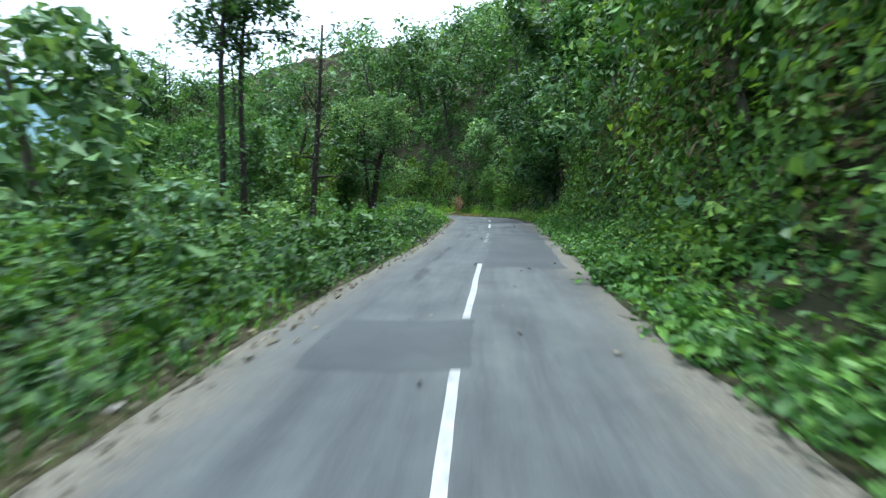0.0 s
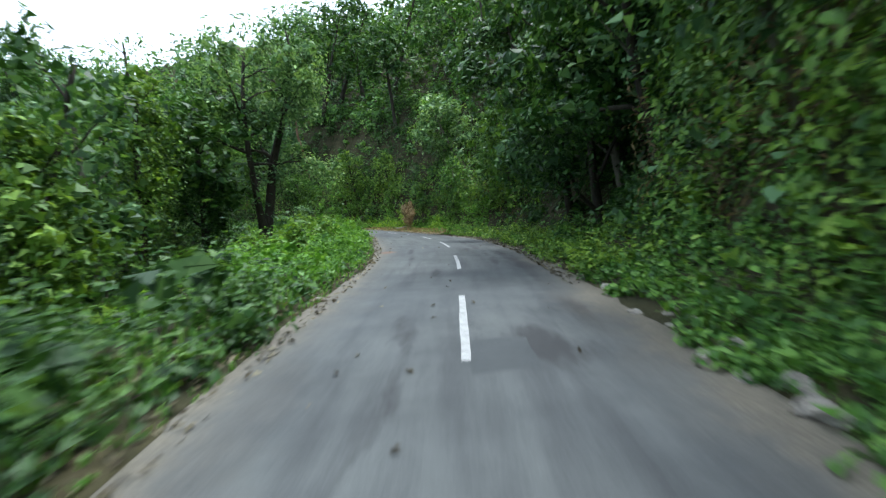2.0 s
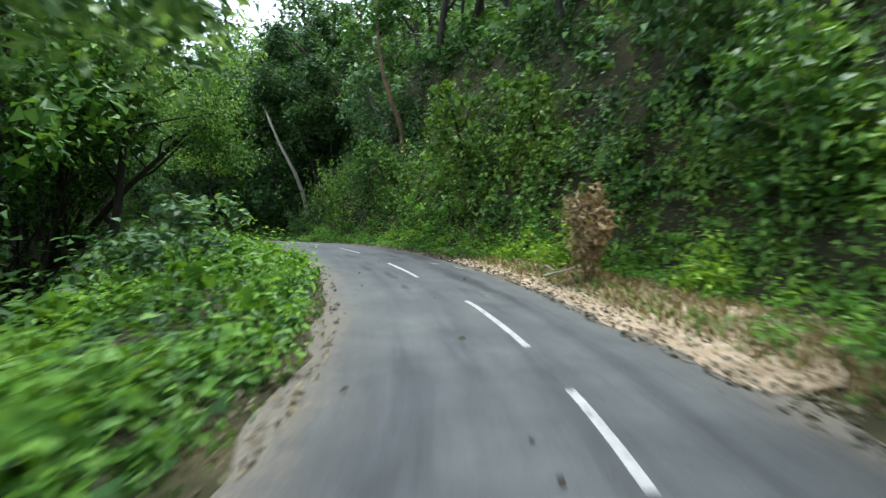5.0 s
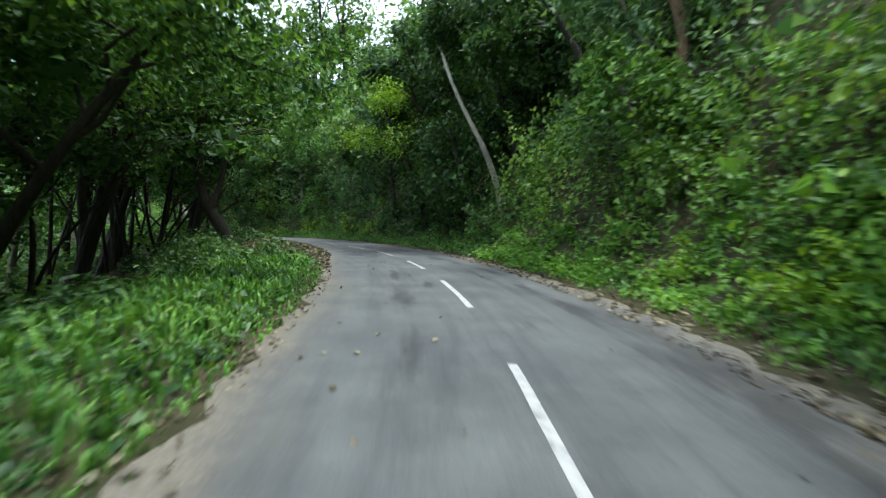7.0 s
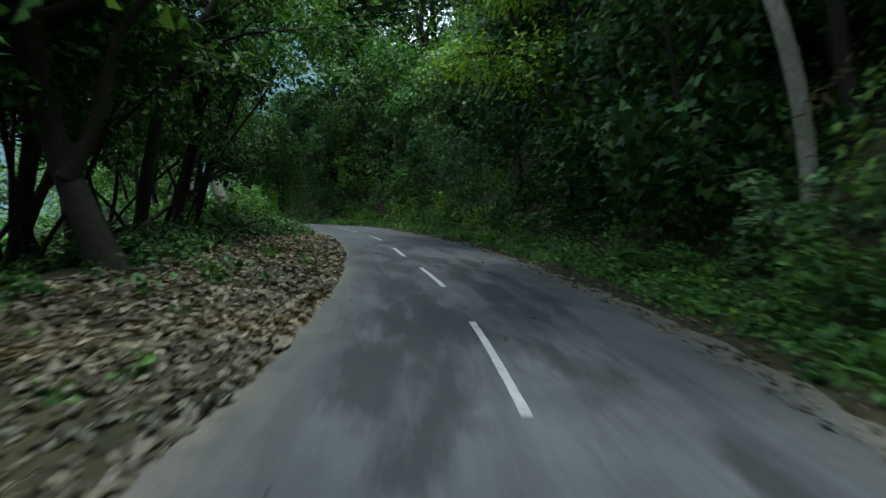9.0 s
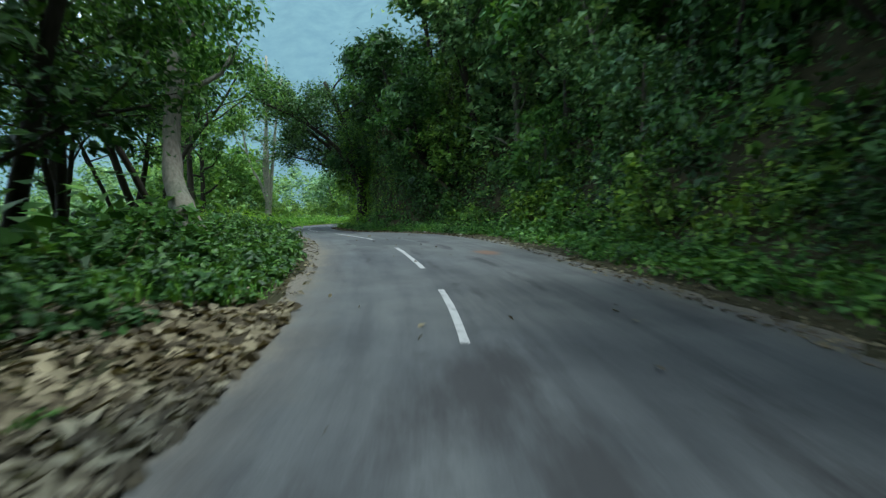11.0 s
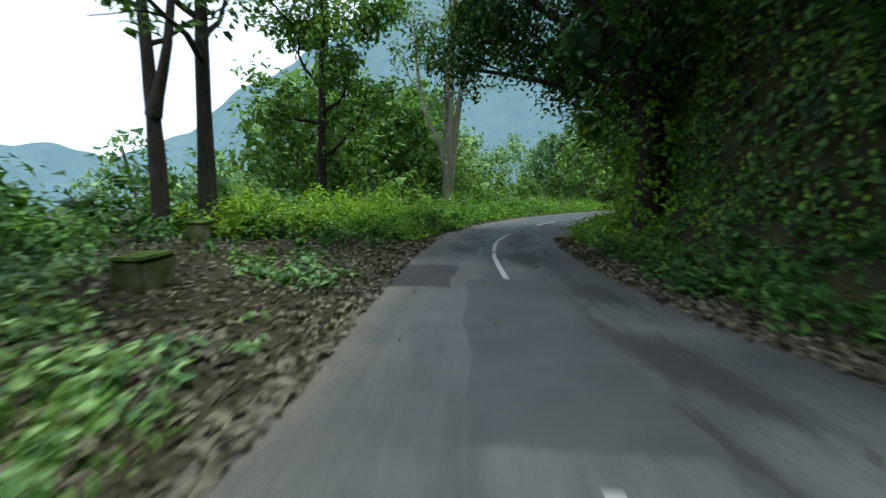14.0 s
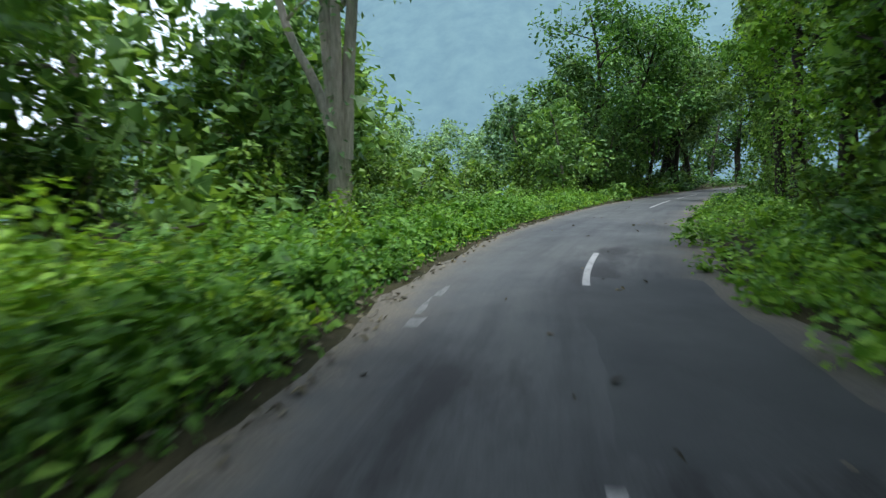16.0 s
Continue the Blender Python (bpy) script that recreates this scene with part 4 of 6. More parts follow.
# smooth pale tree and the thin dark ones beside it
t = make_tree([([(0.2, -0.3, -0.4), (-0.5, 0.6, 0.9), (-0.9, 1.3, 1.9), (-1.0, 1.8, 3.0), (-0.9, 2.2, 5), (-0.7, 2.1, 7.5), (-0.1, 2.0, 11)], 0.34)], LEAF_MID, BARK_SMOOTH, 230, 0.58, 8, 3.2, 90, 50, 0.2, 0.75)
hero(t, 105.4, -4.6, aim(105.4), 0, "smooth pale-barked tree with a swept foot")
for i, (s_, l_, h, r0) in enumerate(((103.0, -6.6, 9, 0.11), (111.0, -6.3, 11.5, 0.12), (114.5, -7.4, 12.5, 0.14), (109, -9, 9, 0.12), (117.6, -8.6, 10, 0.12))):
    rr = np.random.default_rng(240 + i)
    t = make_tree([(straight(rr, h, 0.1, rr.normal(size=2) * 0.15), r0), (straight(rr, h * 0.8, 0.14, rr.normal(size=2) * 0.3), r0 * 0.7)], LEAF_LIGHT if i in (1, 2) else LEAF_DARK, BARK_DARK, 240 + i, 0.42, 8, 2.8, 110, 44, 0.2, 0.75)
    hero(t, s_, l_, rr.random() * 360, 0, "thin dark forked tree with an open crown")
# thin dark stems of the valley-side wood
stems = []
for i in range(3):
    rr = np.random.default_rng(290 + i)
    t = make_tree([(straight(rr, 8.5, 0.12, rr.normal(size=2) * 0.15), 0.075), (straight(rr, 7, 0.16, rr.normal(size=2) * 0.35), 0.05)], LEAF_DARK if i else LEAF_MID, BARK_DARK, 290 + i, 0.62, 5, 2.2, 32, 34, 0.24, 0.65, sides=6, twigs=1)
    stems.append(t)
for i in range(24):
    s_ = 69 + 1.3 * i + rng.uniform(-0.5, 0.5)
    l_ = -(6.4 + (1.8 if s_ < 86 else 0) + 5.5 * rng.random())
    if i >= 3 and in_clearing(*road_xy(s_, l_), True):
        continue
    if i < 3:
        tr_ = stems[i]
        tr_.matrix_basis = stand(None, s_, l_, 50 * i)
    else:
        tr_ = copy_thing(stems[i % 3], stand(None, s_, l_, rng.random() * 360, rng.normal() * 5))
    tagged(tr_, "thin dark-stemmed tree in the roadside wood", group="thin trees")
# the two dark trunks, the tall one past them, and the great bare tree
t = make_tree([([(0, 0, -0.5), (0, 0, 1.5), (-0.1, 0.05, 3.0), (-0.25, 0.1, 5), (-0.6, 0, 10)], 0.2), ([(-0.05, 0, 2.6), (0.35, 0, 4.0), (0.5, 0.1, 6), (1.3, 0.2, 9)], 0.11)], LEAF_DARK, BARK_BROWN, 250, 0.62, 6, 2.8, 34, 44, 0.2, 0.7)
hero(t, 123.7, -7.3, aim(123.7), 0, "dark forked trunk beside the mossy blocks")
t = make_tree([([(0, 0, -0.5), (0.02, 0, 3), (-0.05, 0, 6), (0.05, 0.05, 12)], 0.21)], LEAF_MID, BARK_BROWN, 251, 0.42, 10, 3.0, 64, 44, 0.2, 0.7)
hero(t, 124.6, -6.8, 0, 0, "straight dark trunk at the edge of the clearing")
t = make_tree([([(0, 0, -0.5), (0.05, 0, 3), (-0.05, 0.1, 7), (0.1, 0.1, 13)], 0.2)], LEAF_LIGHT, BARK_DARK, 252, 0.26, 14, 3.0, 180, 50, 0.26, 0.75, vines=250)
hero(t, 132.3, -8.6, 0, 0, "tall straight tree with leafy side boughs")
t = make_tree([([(0, 0, -0.5), (0.1, 0, 2.2), (-0.2, 0, 5), (0.1, 0.2, 9), (0.3, 0.2, 15)], 0.3), ([(0.1, 0, 1.5), (-0.5, 0.1, 3.6), (-1.6, 0.2, 5.2), (-2.2, 0.2, 8), (-2.4, 0.3, 11)], 0.14),
               ([(0.1, 0.1, 1.8), (0.5, 0.1, 5), (1.0, 0.1, 9), (1.6, 0.3, 13)], 0.17), ([(0, -0.1, 1), (0.25, -0.2, 4), (0.3, -0.2, 8), (0.1, -0.3, 12)], 0.16)], LEAF_BLUE, BARK_PALE, 253, 0.5, 5, 2.6, 60, 40, 0.24, 0.8, vines=250)
hero(t, 138.6, -6.7, aim(138.6), 0, "great pale tree of several bare stems with thin foliage")
# spreading trees past the corner
for i, (s_, l_, h, lf) in enumerate(((163, -6.6, 13.5, LEAF_MID), (168, -4.6, 14, LEAF_MID), (173, -3.8, 12, LEAF_BLUE))):
    t = make_tree([(straight(np.random.default_rng(260 + i), h, 0.08, (-0.1, 0)), 0.2), (straight(np.random.default_rng(270 + i), h * 0.85, 0.1, (0.3, 0.1)), 0.14)], lf, BARK_DARK, 260 + i, 0.25, 9, 4.6, 120, 58, 0.32, 1.15, 0.7, 0.8)
    hero(t, s_, l_, 70 * i, 6, "spreading roadside tree with a rounded crown")
# vine-smothered trees on the bank past the corner
for i, (s_, l_, h) in enumerate(((131.5, 4.6, 7.5), (134.5, 5.0, 8.5), (137.5, 4.9, 9.5), (141, 5.4, 10.5), (145.5, 5.6, 11), (150.5, 5.0, 10), (156, 4.8, 11), (163, 4.6, 12), (171, 3.6, 12))):
    t = make_tree([([(0, 0, -0.5), (-0.2, 0.1, h * 0.35), (0.1, 0.2, h * 0.7), (-0.3, 0.2, h)], 0.24)], LEAF_VINE if i % 2 else LEAF_BRIGHT, BARK_DARK, 480 + i, 0.2, 8, 2.1, 62, 64, 0.17, 0.7, 0.95, 1.3, 1400, vine_r=0.8, core=True)
    hero(t, s_, l_, 63 * i, 5, "tree on the bank smothered in hanging vines")
# the creeper-clad old tree at the corner, its boughs over the road
t = make_tree([([(0.1, 0.2, 3), (-1.6, 1.2, 5), (-3.4, 2.2, 6.6), (-5.8, 2.8, 7.6)], 0.16),
               ([(0, 0.1, 2.5), (-1.0, 2.0, 4.2), (-2.4, 3.8, 5.4), (-3.8, 5.4, 6.0)], 0.13), ([(0, -0.1, 3), (-1.6, -1.0, 5), (-3.6, -1.8, 6.4), (-5.8, -2.2, 7.2)], 0.15),
               ([(0, 0.2, 2.2), (-0.8, 1.8, 3.4), (-2.2, 3.4, 4.3), (-4.4, 5.2, 5.0)], 0.12), ([(0, 0, -0.5), (0.1, 0, 2), (-0.2, 0.3, 4.5), (-0.9, 0.9, 7), (-2.0, 1.6, 9.5)], 0.36)], LEAF_DARK, BARK_DARK, 280, 0.38, 8, 2.8, 290, 80, 0.17, 0.8, 0.7, 0.7, 2600, vine_r=0.45, vine_leaf=LEAF_LIME)
hero(t, 125.3, 3.25, aim(125.3), 0, "old corner tree clad in creepers with boughs over the road")


# ---- undergrowth ----
def surface(s, lat):
    xy = road_xy(s, lat)
    x, y = xy[:, 0], xy[:, 1]
    z = ground_z(x, y)
    e = 0.4
    nrm = np.stack([-(ground_z(x + e, y) - z) / e, -(ground_z(x, y + e) - z) / e, np.ones(len(x))], 1)
    return np.stack([x, y, z], 1), nrm / np.linalg.norm(nrm, axis=1)[:, None]


def thicket(name, s0, s1, lat_fn, clumps, per, radius, rise, size, material, seed, label, plain=False, hang=0.25, flat=0.8, density=1.0, patchy=0.5):
    """Bushy growth in overlapping clumps on the ground between two offsets from the centre line."""
    r2 = np.random.default_rng(seed)
    s = r2.uniform(s0, s1, 2 * clumps)
    lo, hi = lat_fn(s)
    u = r2.random(2 * clumps) ** density
    lat = lo + (hi - lo) * u
    keep = np.argsort(-(wave(s, lat, 0.9, seed) + 0.7 * wave(s, lat, 2.6, seed + 4) + r2.normal(size=2 * clumps) * patchy))[:clumps]
    s, lo, lat = s[keep], lo[keep], lat[keep]
    p, nr = surface(s, lat)
    rad = radius * (0.5 + 0.9 * r2.random(clumps) ** 1.3) * np.clip(0.65 + np.abs(lat - lo) / 2, 0.65, 1)
    c = p + nr * (rise * rad * (0.2 + 0.9 * r2.random(clumps)))[:, None]
    pos, nrm = clump_leaves(r2, c, rad, per, flat, hang, 0.65)
    nrm += np.repeat(nr, per, 0) * 0.35
    sz = size * (0.55 + 0.9 * r2.random(len(pos)) ** 1.5)
    ob = new(name, leaf_mesh(name, pos, nrm, sz, r2, material, 0.62, 0.35, plain, (c, rad * (0.85 if plain else 0.6), flat)))
    return tagged(ob, label, "undergrowth", kind="stuff")


def verge_r(s):
    return at_s(s, WR) + np.interp(s, [44, 49, 51, 57, 60, 70, 127, 131], [0.1, 0.5, 2.0, 2.2, 0.5, 0.3, 0.3, -0.1]), at_s(s, WR) + np.interp(s, *FOOT) + 0.8


def bank(s):
    f = at_s(s, WR) + np.interp(s, *FOOT)
    return f + 2.2, f + 8


def bank_foot(s):
    f = at_s(s, WR) + np.interp(s, *FOOT) + np.interp(s, [115, 117.5, 128, 129.5], [0, 3.0, 3.0, 0])
    return f + 0.2, f + 3.0


def hill(s):
    f = at_s(s, WR) + np.interp(s, *FOOT)
    return f + 6, f + 34


def bare_l(s):
    """How far the litter-strewn clearings push the weeds back on the valley side."""
    return np.interp(s, [76, 79, 93, 97, 113.5, 116.5, 123.5, 126], [0, 2.6, 2.6, 0, 0, 4.0, 4.4, 0])


def low_l(s):
    """The grassy stretch, where the shrubs stand farther from the road."""
    return np.interp(s, [58, 61, 72, 77], [0, 2.0, 2.0, 0])


def verge_l(s):
    return -at_s(s, WL) - 0.4 - bare_l(s) - low_l(s), -at_s(s, WL) - 3.6 - bare_l(s) - 0.5 * low_l(s) - np.interp(s, [22, 28, 54, 60], [0, 3, 3, 0])


def slope_l(s):
    return -at_s(s, WL) - 3.2 - bare_l(s) - np.interp(s, [22, 28, 54, 64, 68, 92, 98], [0, 3, 3, 0, 4, 4, 0]), -at_s(s, WL) - 17


SPANS = [(-6, 27), (27, 46), (46, 79), (79, 98), (98, 113), (113, 126), (126, 146), (146, 176)]
for i, (a, b2) in enumerate(SPANS):
    end = 0.5 if a >= 146 else (b2 - a) / 26
    # leaf tones by span also carry the hollows' shade and the corner's light
    thicket("undergrowth", a, b2, verge_r, int(240 * end), 80, 0.48, 0.6, 0.115, LEAF_BRIGHT if i in (2, 6) else LEAF_VINE if i == 1 else LEAF_MID, 10 + i, "broad-leaved weeds along the foot of the bank", patchy=3.0)
    thicket("bank_creepers", a, b2, bank_foot, int(150 * end), 112, 0.75, 0.8, 0.13, LEAF_DARK if i in (1, 3) else LEAF_BRIGHT if i == 2 else LEAF_LIME if i == 6 else LEAF_VINE, 130 + i, "leafy creepers over the foot of the cut bank", hang=0.8)
    thicket("bank_creepers", a, b2, bank, int(215 * end), 74, 1.1, 0.75, 0.2, LEAF_VINE if i in (0, 6) else LEAF_MID if i in (4, 5) else LEAF_DARK, 30 + i, "creepers and ferns hanging over the cut bank", i in (3, 4, 7), hang=0.9)
    thicket("undergrowth", a, 61 if i == 2 else b2, verge_l, int((300 if i == 1 else 150 if i == 2 else 480 if i == 6 else 320 if i == 7 else 230) * end), 78, (0.8, 0.7, 0.65, 0.5, 0.55, 0.6, 0.55, 0.55)[i], 0.75, (0.115, 0.12, 0.12, 0.13, 0.14, 0.14, 0.11, 0.13)[i], (LEAF_DARK, LEAF_BRIGHT, LEAF_BRIGHT, LEAF_DARK, LEAF_DARK, LEAF_MID, LEAF_BRIGHT, LEAF_BRIGHT)[i], 50 + i, "thick green weeds on the valley side of the road", patchy=1.1)
    thicket("bank_creepers", a, b2, lambda s: (bank_foot(s)[0] + 0.6, bank_foot(s)[0] + 13), int(150 * end), 60, 0.95, 0.5, 0.26, LEAF_MID if i in (0, 2) else LEAF_DARK, 150 + i, "low creepers covering the slope", True, patchy=2.5)
    thicket("undergrowth", a, b2, slope_l, int((80 if i == 3 else 170) * end), 50 if i < 6 else 90, 1.25 if i < 6 else 0.9, 0.8 if i < 6 else 0.4, 0.34 if i < 6 else 0.24, LEAF_DARK if i in (1, 2) else LEAF_LIGHT if i == 3 else LEAF_MID if i < 6 else LEAF_LIGHT, 70 + i, "dark shrubs and saplings down the valley slope" if i < 6 else "low vine-grown scrub beyond the verge", True)
    thicket("hill_thicket", a, b2, hill, int(320 * end), 34, 1.9, 0.5, 0.55, LEAF_DARK if i % 2 else LEAF_MID, 90 + i, "dense shrubs under the trees on the hill", True)



def ground_cover(s0, s1, lat_fn, count, seed, material):
    """Small weeds lying close to the soil of the verge."""
    r2 = np.random.default_rng(seed)
    s = r2.uniform(s0, s1, count)
    lo, hi = lat_fn(s)
    p, nr = surface(s, lo + (hi - lo) * r2.random(count))
    p = p + nr * (0.03 + 0.14 * r2.random((count, 1)))
    ob = new("ground_cover", leaf_mesh("ground_cover", p, nr + r2.normal(size=(count, 3)) * 0.45, 0.13 * (0.5 + r2.random(count)), r2, material, 0.7, 0.2, True))
    return tagged(ob, "small green weeds covering the soil of the verge", "weeds", kind="stuff")


ground_cover(-5, 47, lambda s: (at_s(s, WR) + np.interp(s, [22, 26], [0.15, 0.7]), at_s(s, WR) + 3.5), 14000, 801, LEAF_MID)
ground_cover(60, 118, lambda s: (at_s(s, WR) + 0.6, at_s(s, WR) + 3.2), 12000, 802, LEAF_MID)
ground_cover(-5, 27, lambda s: (-at_s(s, WL) - 0.35, -at_s(s, WL) - 4.5), 8000, 803, LEAF_DARK)
ground_cover(27, 60, lambda s: (-at_s(s, WL) - 0.35, -at_s(s, WL) - 4.5), 9000, 807, LEAF_MID)
ground_cover(60, 77, lambda s: (-at_s(s, WL) - 0.3, -at_s(s, WL) - 5), 4000, 808, LEAF_DARK)
ground_cover(98, 113, lambda s: (-at_s(s, WL) - 0.3, -at_s(s, WL) - 4.5), 5000, 804, LEAF_DARK)
ground_cover(126, 160, lambda s: (-at_s(s, WL) - 0.3, -at_s(s, WL) - 6), 9000, 805, LEAF_LIME)
ground_cover(129, 160, lambda s: (at_s(s, WR) + 0.2, at_s(s, WR) + 3), 5000, 806, LEAF_BRIGHT)

# woods across the valley
r3 = np.random.default_rng(400)
k = 1600
xx, yy = r3.uniform(-330, -20, k), r3.uniform(-120, 260, k)
ss, ll = road_coords(xx, yy)
ok = ll < -34
xx, yy = xx[ok], yy[ok]
zz = ground_z(xx, yy)
cc = np.stack([xx, yy, zz + r3.uniform(2, 9, len(xx))], 1)
pos, nrm = clump_leaves(r3, cc, r3.uniform(3.5, 7, len(xx)), 44, 0.9)
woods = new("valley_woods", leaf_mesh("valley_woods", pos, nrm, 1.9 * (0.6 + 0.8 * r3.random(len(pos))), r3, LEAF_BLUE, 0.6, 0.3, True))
tagged(woods, "woods filling the valley below the road", "woods", kind="stuff")


# tall woods beyond the clearing, their haze put into the bluish leaf colour
k = 330
hd, dd = r3.uniform(66, 120, k), r3.uniform(72, 150, k)
rise_ = np.tan(np.radians(np.interp(hd, [66, 85, 98, 108, 118], [7, 6, 7.5, 5, 1.0]) + 0.9 * np.sin(hd * 1.1) + 0.6 * np.sin(hd * 2.7))) * dd
cc = np.stack([-64 - np.sin(np.radians(hd)) * dd, 83 + np.cos(np.radians(hd)) * dd, 8.5 + rise_ * (1 - 0.9 * r3.random(k) ** 1.3) - 1.5], 1)
pos, nrm = clump_leaves(r3, cc, r3.uniform(2.2, 4.2, k), 130, 0.8)
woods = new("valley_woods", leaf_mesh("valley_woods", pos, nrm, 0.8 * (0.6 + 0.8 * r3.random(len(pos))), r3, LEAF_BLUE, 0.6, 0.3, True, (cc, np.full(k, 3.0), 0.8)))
tagged(woods, "tall woods beyond the roadside clearing", "woods", kind="stuff")

# woods high on the hill above the road
xx, yy = r3.uniform(-150, 90, 2600), r3.uniform(20, 230, 2600)
ss, ll = road_coords(xx, yy)
ok = (ll > 24) & (ll < 120)
xx, yy = xx[ok], yy[ok]
cc = np.stack([xx, yy, ground_z(xx, yy) + r3.uniform(1.5, 7, len(xx))], 1)
pos, nrm = clump_leaves(r3, cc, r3.uniform(2.2, 4.2, len(xx)), 34, 0.9)
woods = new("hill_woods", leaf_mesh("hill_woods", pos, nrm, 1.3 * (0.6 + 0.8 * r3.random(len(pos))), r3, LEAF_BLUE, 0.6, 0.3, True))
tagged(woods, "dense forest high on the hill above the road", "woods", kind="stuff")


# ---- fallen leaves and grass ----
def litter(s0, s1, lat_fn, count, seed, size=0.13, label="dry brown leaves fallen on the roadside"):
    r2 = np.random.default_rng(seed)
    s = r2.uniform(s0, s1, count)
    lo, hi = lat_fn(s)
    lat = lo + (hi - lo) * r2.random(count) ** 1.3
    p, nr = surface(s, lat)
    onroad = (lat < at_s(s, WR) + 0.5) & (lat > -at_s(s, WL) - 0.5)
    p[:, 2] = np.where(onroad, np.maximum(p[:, 2], road_z(s, lat) - 0.01), p[:, 2]) + 0.02 + 0.03 * r2.random(count)
    n2 = nr + r2.normal(size=(count, 3)) * 0.3
    ob = new("leaf_litter", leaf_mesh("leaf_litter", p, n2, size * (0.5 + r2.random(count)), r2, LEAF_DRY, 0.6, 0))
    return tagged(ob, label, "leaf litter", kind="stuff")


litter(79, 97, lambda s: (-at_s(s, WL) + 0.15, -at_s(s, WL) - 3.6), 9000, 1, 0.16)
litter(74, 82, lambda s: (-at_s(s, WL) + 0.1, -at_s(s, WL) - 4.5), 3000, 11, 0.12)
thicket("undergrowth", 76, 97, lambda s: (-at_s(s, WL) - 0.7, -at_s(s, WL) - 4.5), 60, 30, 0.38, 0.5, 0.13, LEAF_DARK, 420, "low green weeds coming up through fallen leaves")
# lime weeds added to give the corner its lit edge by colour
thicket("undergrowth", 123.8, 129.5, lambda s: (at_s(s, WR) + 0.5, at_s(s, WR) + 1.7), 60, 80, 0.36, 0.7, 0.09, LEAF_LIME, 428, "yellow-green weeds added for the lit edge at the corner's foot")
for side, sd in ((1, 430), (-1, 431)):
    thicket("undergrowth", 164, 186, lambda s, side=side: (side * 2.6 + 0 * s, side * 9.0 + 0 * s), 90, 70, 1.2, 0.8, 0.28, LEAF_MID, sd, "thick bushes where the road goes out of sight", True)
thicket("bank_creepers", 49, 62, bank_foot, 70, 100, 0.7, 0.8, 0.13, LEAF_VINE, 432, "leafy creepers over the foot of the cut bank", hang=0.8, patchy=3.0)
thicket("weed_hedge", 123.8, 131, lambda s: (-at_s(s, WL) - 2.2 + np.interp(s, [123.8, 128], [-1.6, 1.4]), -at_s(s, WL) - 6.0), 150, 90, 0.42, 1.5, 0.1, LEAF_LIME, 425, "dense hedge of fresh yellow-green weeds", flat=1.1)
thicket("undergrowth", 112, 121, lambda s: (-at_s(s, WL) - 0.5, -at_s(s, WL) - 5.0), 300, 40, 0.3, 0.4, 0.12, LEAF_BLUE, 422, "low green weeds coming up through fallen leaves")
thicket("undergrowth", 119, 127, lambda s: (-at_s(s, WL) - 0.7, -at_s(s, WL) - 5.5), 50, 26, 0.3, 0.5, 0.12, LEAF_MID, 421, "low green weeds coming up through fallen leaves")
litter(116, 128.5, lambda s: (at_s(s, WR) - 0.35, at_s(s, WR) + 1.0), 2600, 9, 0.1)
litter(112.5, 126.8, lambda s: (-at_s(s, WL) + 0.1, -at_s(s, WL) - 5.6), 9000, 2, 0.1)
litter(26, 50, lambda s: (at_s(s, WR) - 0.25, at_s(s, WR) + 0.8), 2200, 3, 0.085)
litter(50, 64, lambda s: (at_s(s, WR) - 0.3, at_s(s, WR) + 1.6), 2400, 4, 0.085)
litter(64, 128, lambda s: (at_s(s, WR) - 0.45, at_s(s, WR) + 0.9), 5000, 5, 0.085)
litter(-4, 78, lambda s: (-at_s(s, WL) + 0.1, -at_s(s, WL) - 1.3), 4600, 6, 0.075)
litter(96, 150, lambda s: (-at_s(s, WL) + 0.1, -at_s(s, WL) - 0.7), 1800, 7, 0.08)
litter(-4, 150, lambda s: (-at_s(s, WL), at_s(s, WR)), 260, 8, 0.08, "single dry leaves scattered over the asphalt")


def grass(name, s0, s1, lat_fn, count, height, seed, material=GRASS, label="long green grass on the verge"):
    r2 = np.random.default_rng(seed)
    s = r2.uniform(s0, s1, count)
    lo, hi = lat_fn(s)
    lat = lo + (hi - lo) * r2.random(count)
    p, nr = surface(s, lat)
    h = height * (0.4 + 0.9 * r2.random(count)) * np.clip(np.abs(lat - lo) / 0.5, 0.35, 1)
    a = r2.random(count) * 6.28
    side = np.stack([np.cos(a), np.sin(a), 0 * a], 1) * (0.012 + 0.012 * r2.random(count))[:, None]
    bend = np.stack([-np.sin(a), np.cos(a), 0 * a], 1) * (h * r2.uniform(0.2, 0.9, count))[:, None]
    mid = p + bend * 0.3 + np.stack([0 * h, 0 * h, h * 0.65], 1)
    tip = p + bend + np.stack([0 * h, 0 * h, h * 0.9], 1)
    v = np.stack([p - side, p + side, mid + side * 0.8, mid - side * 0.8, tip], 1).reshape(-1, 3)
    o = np.arange(count)[:, None] * 5
    f = np.concatenate([o + [[0, 1, 2]], o + [[0, 2, 3]], o + [[3, 2, 4]]])
    return tagged(new(name, mesh_from(name, v, f, material, False)), label, "grass", kind="stuff")


